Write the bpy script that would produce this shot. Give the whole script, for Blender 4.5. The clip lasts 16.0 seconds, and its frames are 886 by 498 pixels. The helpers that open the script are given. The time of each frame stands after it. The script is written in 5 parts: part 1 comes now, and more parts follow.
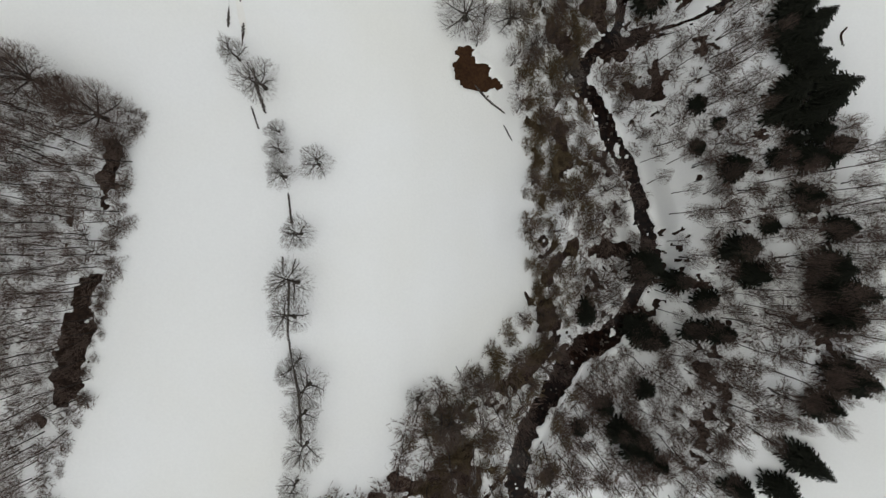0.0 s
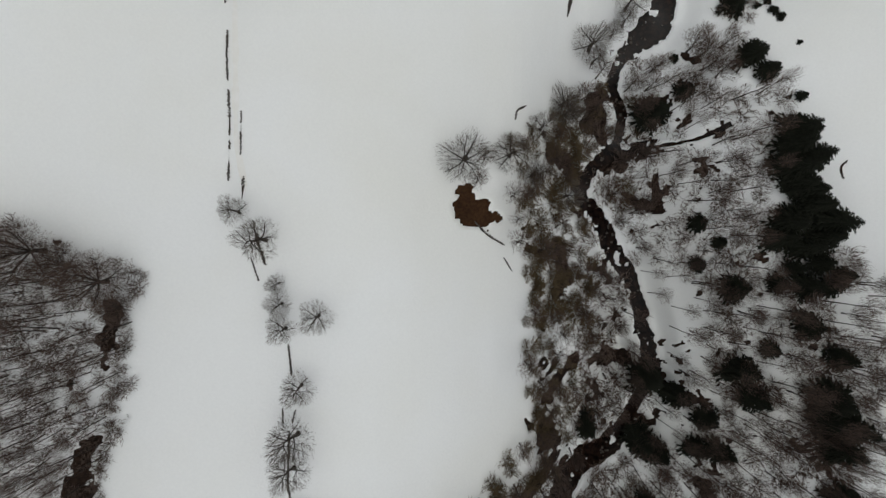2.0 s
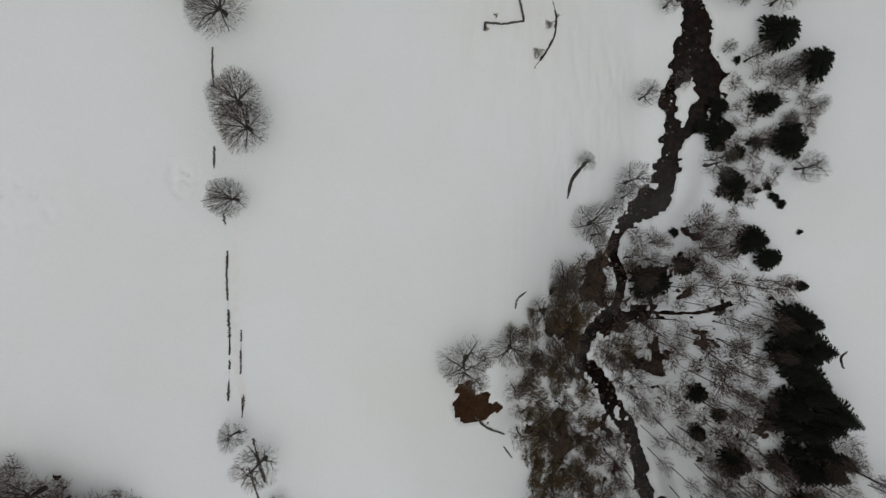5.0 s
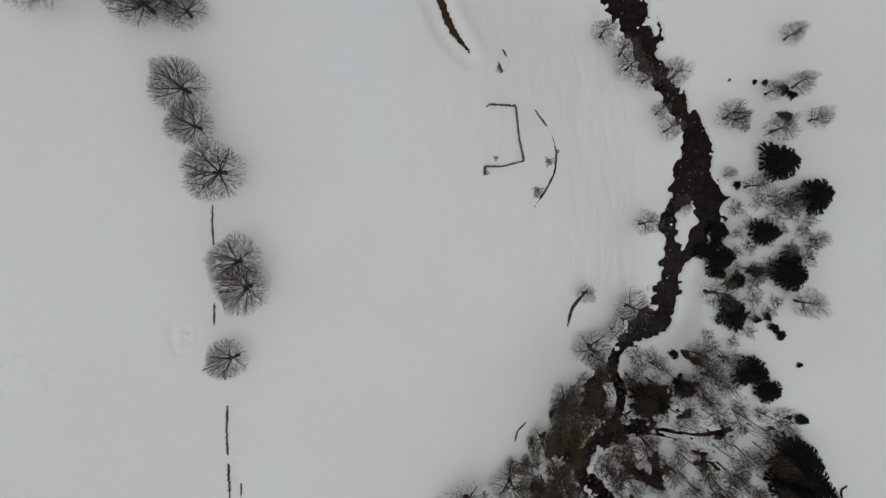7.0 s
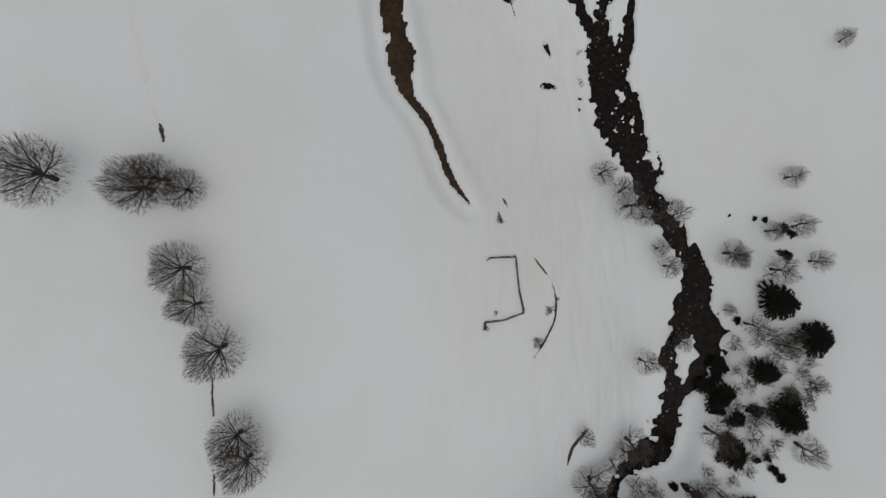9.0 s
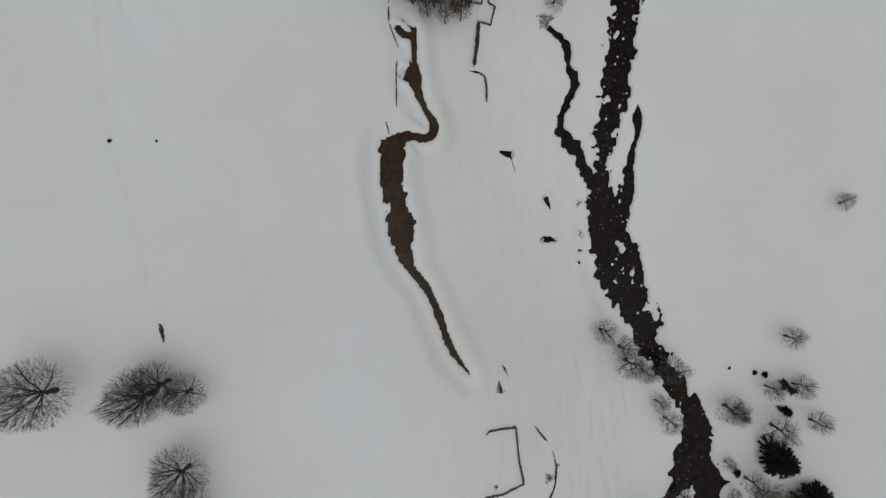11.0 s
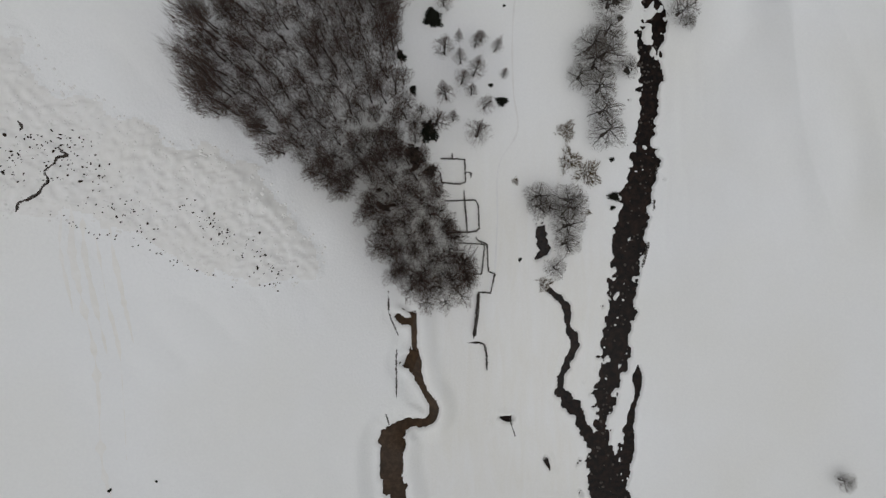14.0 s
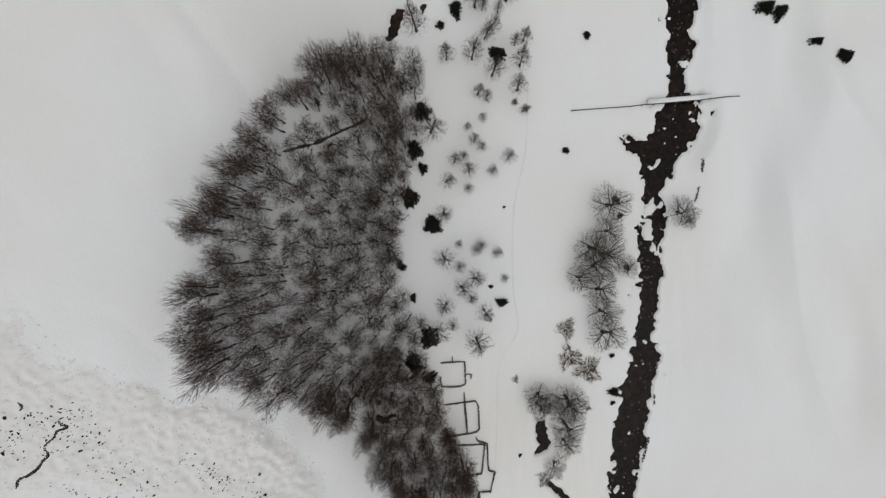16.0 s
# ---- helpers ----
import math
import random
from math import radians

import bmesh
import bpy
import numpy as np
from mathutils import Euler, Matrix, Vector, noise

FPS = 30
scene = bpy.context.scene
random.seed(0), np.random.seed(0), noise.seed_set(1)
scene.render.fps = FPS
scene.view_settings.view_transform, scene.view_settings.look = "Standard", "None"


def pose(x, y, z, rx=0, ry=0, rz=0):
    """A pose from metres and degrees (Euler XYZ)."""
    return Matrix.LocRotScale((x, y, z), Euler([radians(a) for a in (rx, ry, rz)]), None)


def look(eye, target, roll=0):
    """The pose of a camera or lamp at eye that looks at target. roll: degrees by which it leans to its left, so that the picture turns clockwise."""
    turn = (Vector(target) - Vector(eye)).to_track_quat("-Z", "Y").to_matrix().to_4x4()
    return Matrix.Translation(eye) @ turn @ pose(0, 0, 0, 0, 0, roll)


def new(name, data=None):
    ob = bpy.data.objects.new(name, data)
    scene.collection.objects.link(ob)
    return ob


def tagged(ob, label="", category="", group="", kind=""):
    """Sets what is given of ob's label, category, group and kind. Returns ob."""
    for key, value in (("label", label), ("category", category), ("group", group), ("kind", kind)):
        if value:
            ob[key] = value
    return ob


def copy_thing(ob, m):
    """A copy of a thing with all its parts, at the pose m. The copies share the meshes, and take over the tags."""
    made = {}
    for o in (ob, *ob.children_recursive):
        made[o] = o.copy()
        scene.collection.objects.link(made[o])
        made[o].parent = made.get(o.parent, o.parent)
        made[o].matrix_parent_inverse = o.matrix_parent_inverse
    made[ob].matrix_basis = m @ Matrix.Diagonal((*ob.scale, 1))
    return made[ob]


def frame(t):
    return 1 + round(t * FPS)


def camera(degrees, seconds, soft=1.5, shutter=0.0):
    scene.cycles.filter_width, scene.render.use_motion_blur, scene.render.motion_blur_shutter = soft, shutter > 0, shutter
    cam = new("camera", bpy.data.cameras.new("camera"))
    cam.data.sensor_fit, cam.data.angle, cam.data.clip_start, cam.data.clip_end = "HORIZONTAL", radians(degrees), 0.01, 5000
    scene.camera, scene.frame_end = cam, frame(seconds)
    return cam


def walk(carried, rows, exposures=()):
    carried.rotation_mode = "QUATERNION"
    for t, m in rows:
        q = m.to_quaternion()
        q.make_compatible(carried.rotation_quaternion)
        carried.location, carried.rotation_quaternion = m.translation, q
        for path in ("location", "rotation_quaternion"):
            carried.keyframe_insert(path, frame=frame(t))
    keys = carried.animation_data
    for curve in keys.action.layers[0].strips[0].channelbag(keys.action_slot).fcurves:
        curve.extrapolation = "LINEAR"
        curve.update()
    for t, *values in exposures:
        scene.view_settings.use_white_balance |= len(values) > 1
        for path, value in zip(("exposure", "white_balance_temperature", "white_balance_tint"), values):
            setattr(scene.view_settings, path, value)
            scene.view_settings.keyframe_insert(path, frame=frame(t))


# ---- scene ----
EYE = 124.0
cam = camera(76.2, 16.0, soft=1.36)
ROWS = [
    (0.0, 0.00), (0.5, 6.60), (1.0, 13.50), (1.5, 20.09), (2.0, 26.99), (2.5, 33.60), (3.0, 40.58),
    (3.5, 46.89), (4.0, 53.20), (6.5, 85.40), (7.0, 92.74), (7.5, 100.08), (8.0, 107.40), (8.5, 114.78),
    (9.0, 122.12), (11.5, 164.51), (12.0, 174.02), (12.5, 183.44), (13.0, 192.92), (13.5, 202.32),
    (14.0, 212.04), (14.5, 222.57), (15.0, 233.04), (15.5, 243.52), (16.0, 254.03),
]
EXPOSURES = [  # seconds, stops, kelvin, tint
    (0.0, -0.12, 6500, 6.5), (2.0, -0.26, 6450, 6.5), (3.5, -0.39, 6420, 7), (8.0, -0.62, 6370, 8.5), (12.5, -0.70, 6380, 9), (14.5, -0.46, 6450, 9.5),
    (16.0, -0.28, 6500, 9.5),
]
walk(cam, [(t, pose(0, y, EYE, 0, 0, 0)) for t, y in ROWS], EXPOSURES)

# ---- sky and sun: an overcast winter day ----
world = bpy.data.worlds.new("overcast_sky")
scene.world = world
world.use_nodes = True
wn, wl = world.node_tree.nodes, world.node_tree.links
sky = wn.new("ShaderNodeTexSky")
sky.sky_type, sky.sun_disc = "NISHITA", False
sky.sun_elevation, sky.sun_rotation = radians(78), radians(170)
sky.air_density, sky.dust_density = 1.0, 4.0
grey = wn.new("ShaderNodeHueSaturation")
grey.inputs["Saturation"].default_value = 0.10
wl.new(sky.outputs[0], grey.inputs["Color"])
wl.new(grey.outputs[0], wn["Background"].inputs["Color"])
wn["Background"].inputs["Strength"].default_value = 0.112
sun_data = bpy.data.lights.new("sun", "SUN")
sun_data.energy, sun_data.angle, sun_data.color = 0.55, radians(110), (1.0, 0.985, 0.96)
sun = new("sun", sun_data)
sun.matrix_world = look((4, -23, 110), (0, 0, 0))


# ---- materials ----
def material(name, rough=0.8, spec=0.3):
    m = bpy.data.materials.new(name)
    m.use_nodes = True
    p = m.node_tree.nodes["Principled BSDF"]
    p.inputs["Roughness"].default_value = rough
    p.inputs["Specular IOR Level"].default_value = spec
    return m, m.node_tree.nodes, m.node_tree.links, p


def noise_node(n, l, scale, detail=4.0, stretch=None, rough=0.55):
    t = n.new("ShaderNodeTexNoise")
    t.inputs["Scale"].default_value, t.inputs["Detail"].default_value = scale, detail
    t.inputs["Roughness"].default_value = rough
    c = n.new("ShaderNodeTexCoord")
    if stretch:
        k = n.new("ShaderNodeMapping")
        k.inputs["Scale"].default_value = stretch
        l.new(c.outputs["Object"], k.inputs[0])
        l.new(k.outputs[0], t.inputs["Vector"])
    else:
        l.new(c.outputs["Object"], t.inputs["Vector"])
    return t.outputs["Fac"]


def ramp(n, l, fac, *stops):
    r = n.new("ShaderNodeValToRGB")
    e = r.color_ramp.elements
    while len(e) < len(stops):
        e.new(0.5)
    for el, (at, col) in zip(e, stops):
        el.position, el.color = at, (*col, 1)
    l.new(fac, r.inputs[0])
    return r.outputs[0]


def mix(n, l, fac, a, b, mode="MIX"):
    m = n.new("ShaderNodeMix")
    m.data_type, m.blend_type = "RGBA", mode
    for v, k in ((fac, 0), (a, 6), (b, 7)):
        if hasattr(v, "links"):
            l.new(v, m.inputs[k])
        else:
            m.inputs[k].default_value = v if k == 0 else (*v, 1)
    return m.outputs[2]


def bump(n, l, p, fac, strength, dist):
    b = n.new("ShaderNodeBump")
    b.inputs["Strength"].default_value, b.inputs["Distance"].default_value = strength, dist
    l.new(fac, b.inputs["Height"])
    l.new(b.outputs[0], p.inputs["Normal"])


def two_scale(name, dark, light, fine, coarse, rough=0.85, spec=0.2, dist=0.03, extra=None, low=(0.72, 0.70, 0.68)):
    """Grain at one scale, stains at another, and fine relief."""
    m, n, l, p = material(name, rough, spec)
    a = noise_node(n, l, fine, 6)
    b = noise_node(n, l, coarse, 3)
    c = ramp(n, l, a, (0.3, dark), (0.7, light))
    tint = ramp(n, l, b, (0.35, low), (0.65, extra or (1.12, 1.1, 1.06)))
    l.new(mix(n, l, 1.0, c, tint, "MULTIPLY"), p.inputs["Base Color"])
    bump(n, l, p, a, 0.6, dist)
    return m


# snow: nearly white, wind-streaked along the valley, a little dust from the slopes
SNOW, n, l, p = material("snow", 0.75, 0.25)
streak = noise_node(n, l, 1.0, 5, (0.38, 0.07, 0.2), 0.65)
streak.node.inputs["Distortion"].default_value = 0.8
broad = noise_node(n, l, 0.022, 3)
fine = noise_node(n, l, 2.2, 6)
where = n.new("ShaderNodeTexCoord")
parts = n.new("ShaderNodeSeparateXYZ")
l.new(where.outputs["Object"], parts.inputs[0])


def band(axis, a, b):
    k = n.new("ShaderNodeMapRange")
    k.interpolation_type = "SMOOTHSTEP"
    k.inputs["From Min"].default_value, k.inputs["From Max"].default_value = a, b
    l.new(parts.outputs[axis], k.inputs["Value"])
    return k.outputs[0]


def times(a, b):
    k = n.new("ShaderNodeMath")
    k.operation = "MULTIPLY"
    l.new(a, k.inputs[0])
    l.new(b, k.inputs[1])
    return k.outputs[0]


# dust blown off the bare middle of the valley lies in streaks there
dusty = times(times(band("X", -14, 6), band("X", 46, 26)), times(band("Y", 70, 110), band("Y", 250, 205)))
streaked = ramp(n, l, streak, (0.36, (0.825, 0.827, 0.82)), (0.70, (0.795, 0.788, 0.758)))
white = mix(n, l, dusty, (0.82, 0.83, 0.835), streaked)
dust = ramp(n, l, broad, (0.40, (1.0, 1.0, 1.0)), (0.68, (0.965, 0.955, 0.92)))
grain = ramp(n, l, fine, (0.3, (0.965, 0.965, 0.968)), (0.7, (1.0, 1.0, 1.0)))
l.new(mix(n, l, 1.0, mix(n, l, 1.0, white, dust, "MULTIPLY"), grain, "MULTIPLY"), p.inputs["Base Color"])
bump(n, l, p, mix(n, l, 0.25, fine, streak), 0.5, 0.16)

SOIL = two_scale("leaf_litter_soil", (0.011, 0.008, 0.0075), (0.042, 0.029, 0.023), 1.6, 0.10, 0.95, 0.1, 0.12, (1.25, 1.1, 1.0))
BARK = two_scale("bark", (0.027, 0.022, 0.020), (0.072, 0.060, 0.053), 6.0, 0.6, 0.9, 0.15, 0.02)
TWIG = two_scale("twigs", (0.100, 0.086, 0.078), (0.200, 0.172, 0.156), 3.0, 0.25, 0.9, 0.1, 0.01)
TWIG_PALE = two_scale("pale_twigs", (0.105, 0.092, 0.083), (0.21, 0.186, 0.168), 3.0, 0.25, 0.9, 0.1, 0.01)
TWIG_RED = two_scale("reddish_twigs", (0.096, 0.069, 0.060), (0.185, 0.136, 0.119), 3.0, 0.2, 0.9, 0.1, 0.01)
TWIG_BROWN = two_scale("brown_twigs", (0.110, 0.080, 0.068), (0.205, 0.156, 0.134), 3.0, 0.2, 0.9, 0.1, 0.01)
TWIG_STRAW = two_scale("straw_twigs", (0.098, 0.074, 0.046), (0.195, 0.150, 0.094), 3.0, 0.25, 0.9, 0.1, 0.01)
NEEDLES = two_scale("needles", (0.006, 0.0072, 0.005), (0.018, 0.020, 0.013), 4.0, 0.3, 0.85, 0.15, 0.03)
STONE = two_scale("dry_stone", (0.055, 0.052, 0.048), (0.150, 0.142, 0.132), 4.0, 0.5, 0.9, 0.2, 0.04)
ROCK = two_scale("wet_rock", (0.028, 0.024, 0.021), (0.085, 0.070, 0.058), 2.5, 0.5, 0.6, 0.4, 0.06)
TIMBER = two_scale("grey_timber", (0.055, 0.048, 0.042), (0.130, 0.115, 0.100), 5.0, 0.6, 0.85, 0.2, 0.01)


def water_material(name, deep, shallow, cover, rough):
    m, n, l, p = material(name, rough, 0.10)
    bed = noise_node(n, l, 0.9, 6, None, 0.65)
    reach = noise_node(n, l, 0.10, 3)
    col = ramp(n, l, bed, (0.42, deep), (cover, shallow))
    tint = ramp(n, l, reach, (0.35, (0.7, 0.7, 0.72)), (0.7, (1.25, 1.15, 1.05)))
    l.new(mix(n, l, 1.0, col, tint, "MULTIPLY"), p.inputs["Base Color"])
    bump(n, l, p, noise_node(n, l, 1.6, 4, (1.0, 0.4, 1.0)), 0.25, 0.05)
    return m


DIRTY = two_scale("dusty_avalanche_snow", (0.745, 0.741, 0.728), (0.792, 0.791, 0.785), 1.1, 0.08, 0.85, 0.2, 0.04, (1.0, 1.0, 1.0), (0.985, 0.98, 0.965))
WATER = water_material("dark_river_water", (0.004, 0.0030, 0.0027), (0.028, 0.0155, 0.0115), 0.74, 0.2)
MUDDY = water_material("brown_shallow_water", (0.030, 0.019, 0.011), (0.062, 0.040, 0.024), 0.7, 0.3)
PEAT = two_scale("rust_brown_bracken", (0.026, 0.013, 0.007), (0.060, 0.030, 0.014), 1.8, 0.2, 0.95, 0.1, 0.1)


# ---- the lie of the land ----
# cross-sections of the valley: height at nine distances across, from south to north
ACROSS = (-95, -60, -35, -10, 14, 30, 44, 60, 95)
SECTIONS = {
    -60: (38.0, 27.7, 21.3, 14.5, 0.5, -13.6, -16.7, -11.1, 6.4),
    -15: (40.0, 30.4, 24.1, 19.8, 6.4, -10.1, -19.3, -7.4, 9.2),
    25: (38.0, 30.4, 23.5, 20.3, 6.8, -6.9, -17.7, -5.3, 13.1),
    60: (36.3, 30.2, 23.9, 20.2, 9.4, -5.7, -8.9, 3.2, 14.7),
    90: (40.4, 32.2, 25.5, 21.9, 14.5, 6.7, -0.4, 2.5, 14.0),
    120: (43.6, 34.4, 26.8, 20.8, 13.6, 6.3, 0.4, -0.1, 12.7),
    155: (45.2, 34.5, 25.2, 15.1, 4.9, 0.8, 0.1, 3.0, 11.0),
    195: (46.7, 34.0, 24.6, 13.5, 2.4, 1.2, 1.3, 3.1, 8.6),
    240: (49.4, 38.1, 28.6, 10.9, 4.9, 3.4, 2.3, 3.4, 8.0),
    310: (50.1, 41.9, 30.9, 14.4, 6.2, 5.1, 4.8, 5.5, 10.3),
}


def hermite(knots, values, q):
    """Smooth curve through values (..., n) at the knots, read at q (clamped); returns (..., len(q))."""
    k = np.asarray(knots, float)
    v = np.asarray(values, float)
    slope = np.diff(v, axis=-1) / np.diff(k)
    tan = np.concatenate([slope[..., :1], (slope[..., 1:] + slope[..., :-1]) / 2, slope[..., -1:]], -1)
    q = np.clip(q, k[0], k[-1])
    i = np.clip(np.searchsorted(k, q) - 1, 0, len(k) - 2)
    h = k[i + 1] - k[i]
    s = (q - k[i]) / h
    return (v[..., i] * (2 * s**3 - 3 * s**2 + 1) + v[..., i + 1] * (3 * s**2 - 2 * s**3)
            + h * tan[..., i] * (s**3 - 2 * s**2 + s) + h * tan[..., i + 1] * (s**3 - s**2))


LAND_X = np.arange(-100.0, 100.01, 2.0)
LAND_Y = np.arange(-70.0, 320.01, 2.0)
LAND = hermite(ACROSS, np.array(list(SECTIONS.values())), LAND_X)          # sections x across
LAND = hermite(list(SECTIONS), LAND.T, LAND_Y).T                           # along x across


def land(x, y):
    """Height of the ground under the snow, smooth, for arrays or numbers."""
    u = np.clip((np.asarray(x, float) - LAND_X[0]) / 2, 0, len(LAND_X) - 1.001)
    v = np.clip((np.asarray(y, float) - LAND_Y[0]) / 2, 0, len(LAND_Y) - 1.001)
    i, j = u.astype(int), v.astype(int)
    a, b = u - i, v - j
    return ((LAND[j, i] * (1 - a) + LAND[j, i + 1] * a) * (1 - b)
            + (LAND[j + 1, i] * (1 - a) + LAND[j + 1, i + 1] * a) * b)


_LATTICE = np.random.RandomState(7).rand(256, 256)


def wave(x, y, size, shift=0):
    """Smooth random field between -1 and 1, with features of about `size` metres."""
    x, y = np.asarray(x, float), np.asarray(y, float)
    u = (x * math.cos(1.1 * shift + 0.4) - y * math.sin(1.1 * shift + 0.4)) / size + 31.7 * shift
    v = (x * math.sin(1.1 * shift + 0.4) + y * math.cos(1.1 * shift + 0.4)) / size + 17.3 * shift
    i, j = np.floor(u).astype(int), np.floor(v).astype(int)
    a, b = u - i, v - j
    a, b = a * a * (3 - 2 * a), b * b * (3 - 2 * b)
    g = lambda p, q: _LATTICE[q % 256, p % 256]
    return 2 * ((g(i, j) * (1 - a) + g(i + 1, j) * a) * (1 - b) + (g(i, j + 1) * (1 - a) + g(i + 1, j + 1) * a) * b) - 1


def ease(lo, hi, q):
    s = np.clip((q - lo) / (hi - lo), 0, 1)
    return s * s * (3 - 2 * s)


def inside(poly, x, y):
    hit = np.zeros(np.shape(x), bool)
    for (x0, y0), (x1, y1) in zip(poly, poly[1:] + poly[:1]):
        if y0 != y1:
            hit ^= ((y0 > y) != (y1 > y)) & (x < (x1 - x0) * (y - y0) / (y1 - y0) + x0)
    return hit


def deep_inside(poly, x, y, soft, shift):
    """0 outside the outline, rising to 1 within `soft` metres of an uneven edge."""
    m = inside(poly, x, y)
    out = np.zeros(np.shape(x))
    if m.any():
        e, _ = near([(a, b, 0.0) for a, b in poly + poly[:1]], x[m], y[m])
        out[m] = ease(0.0, soft, e + 0.5 * soft * wave(x[m], y[m], 4.0, shift))
    return out


def smooth_course(course, step=1.0):
    """Centre line and half width of a stream, rounded between its turning points."""
    c = np.array(course, float)
    s = np.r_[0, np.cumsum(np.hypot(*np.diff(c[:, :2], axis=0).T))]
    q = np.linspace(0, s[-1], max(3, int(s[-1] / step)))
    return hermite(s, c.T, q).T


# streams: turning points (x, y, half width) from the downstream end
RIVER_LOWER = [(16.4, -57.4, 2.2), (16.6, -45.6, 2.2), (20.4, -38.5, 2.0), (26.6, -31.6, 2.6), (32.3, -25.2, 2.7), (41.6, -22.0, 3.0), (45.9, -17.0,
    2.3), (48.3, -11.2, 1.6), (51.0, -4.0, 2.6), (51.0, 1.5, 1.9), (49.9, 7.2, 1.8), (48.2, 14.3, 1.8), (46.2, 21.4, 1.8), (40.8, 29.3, 2.3), (38.0,
    34.5, 1.8), (32.7, 40.1, 1.8), (35.1, 45.8, 1.5), (41.4, 52.0, 1.3), (42.2, 58.9, 1.2), (39.6, 65.0, 1.3), (40.4, 69.6, 1.1), (44.4, 74.2, 3.0),
    (48.4, 78.4, 3.3), (50.0, 85.4, 2.3), (50.3, 92.9, 1.7), (49.7, 99.7, 1.5), (53.5, 107.8, 3.1), (56.2, 116.5, 2.8), (52.4, 124.0, 2.2), (47.9,
    130.1, 2.2), (44.1, 136.2, 2.2)]
RIVER_UPPER = [(44.7, 138.3, 2.8), (41.6, 143.3, 3.4), (37.9, 150.7, 4.6), (36.7, 158.2, 4.5), (35.2, 165.6, 3.7), (34.4, 168.7, 1.9), (35.0, 174.9,
    1.6), (35.9, 182.3, 2.2), (37.7, 190.9, 3.1), (38.8, 199.5, 2.8), (39.3, 208.1, 2.8), (40.5, 215.4, 3.1), (41.6, 222.6, 3.1), (43.4, 229.9, 2.9),
    (42.8, 234.9, 2.4), (44.1, 240.9, 1.6), (44.4, 249.4, 2.2), (44.3, 257.8, 2.7), (44.9, 261.4, 2.5), (44.8, 267.4, 2.4), (45.9, 273.4, 3.6), (48.8,
    278.8, 4.5), (50.8, 282.4, 4.2), (49.6, 287.7, 1.6), (50.1, 294.8, 2.4), (50.3, 300.7, 2.7), (50.1, 311.3, 3.0)]
SIDE_CHANNEL_A = [(50.4, 89.1, 1.2), (55.4, 93.5, 1.7), (58.2, 99.6, 2.8), (58.1, 104.6, 3.4), (55.6, 110.3, 2.5)]
SIDE_CHANNEL_B = [(42.8, 143.3, 1.2), (42.9, 148.3, 1.0), (42.3, 153.2, 1.0), (40.4, 158.2, 1.2)]
SIDE_CHANNEL_C = [(39.8, 165.0, 1.2), (40.6, 170.6, 1.1), (41.2, 174.9, 0.6), (42.4, 180.5, 0.6), (42.5, 184.8, 0.7), (42.6, 186.6, 0.2)]
SIDE_CHANNEL_D = [(39.0, 277.6, 1.1), (41.7, 275.6, 1.4), (45.3, 274.9, 1.4)]
BROOK = [(32.9, 168.7, 1.5), (31.7, 171.2, 1.4), (28.5, 177.4, 1.6), (25.4, 182.3, 1.1), (27.2, 187.3, 0.9), (28.8, 191.6, 0.9), (27.1, 195.8, 0.7),
    (26.5, 199.5, 0.7), (24.6, 201.9, 0.6), (22.8, 203.4, 0.6)]
BROWN = [(5.3, 130.8, 0.2), (1.8, 135.4, 0.8), (-0.2, 140.4, 0.8), (-3.0, 147.1, 0.7), (-6.8, 152.5, 1.1), (-8.1, 158.5, 2.5), (-9.2, 164.0, 2.2),
    (-10.3, 170.4, 2.1), (-9.6, 175.3, 2.2), (-7.5, 177.4, 0.9), (-2.5, 177.9, 0.9), (-1.9, 180.1, 0.9), (-4.2, 184.7, 0.6), (-5.5, 189.2, 1.2),
    (-5.7, 193.7, 0.6), (-5.9, 199.3, 0.6)]
BROWN_B = [(-5.5, 189.2, 1.1), (-7.5, 189.9, 1.3)]
BROWN_C = [(-5.9, 197.6, 0.5), (-8.5, 198.0, 0.8), (-9.3, 199.1, 0.6)]
TRIBUTARY = [(62.2, 53.9, 0.5), (56.0, 51.4, 0.35), (47.6, 50.8, 0.4), (40.2, 49.7, 0.6)]
PIT = [(21.1, 217.0, 1.0), (21.7, 213.6, 1.3), (22.2, 211.7, 1.0), (20.2, 210.0, 0.4)]
HOLE_A = [(12.1, 176.0, 0.5), (14.7, 175.7, 0.5)]
HOLE_B = [(22.2, 166.4, 0.5), (23.4, 163.9, 0.2)]
HOLE_C = [(21.8, 157.4, 0.7), (24.2, 157.3, 0.5)]
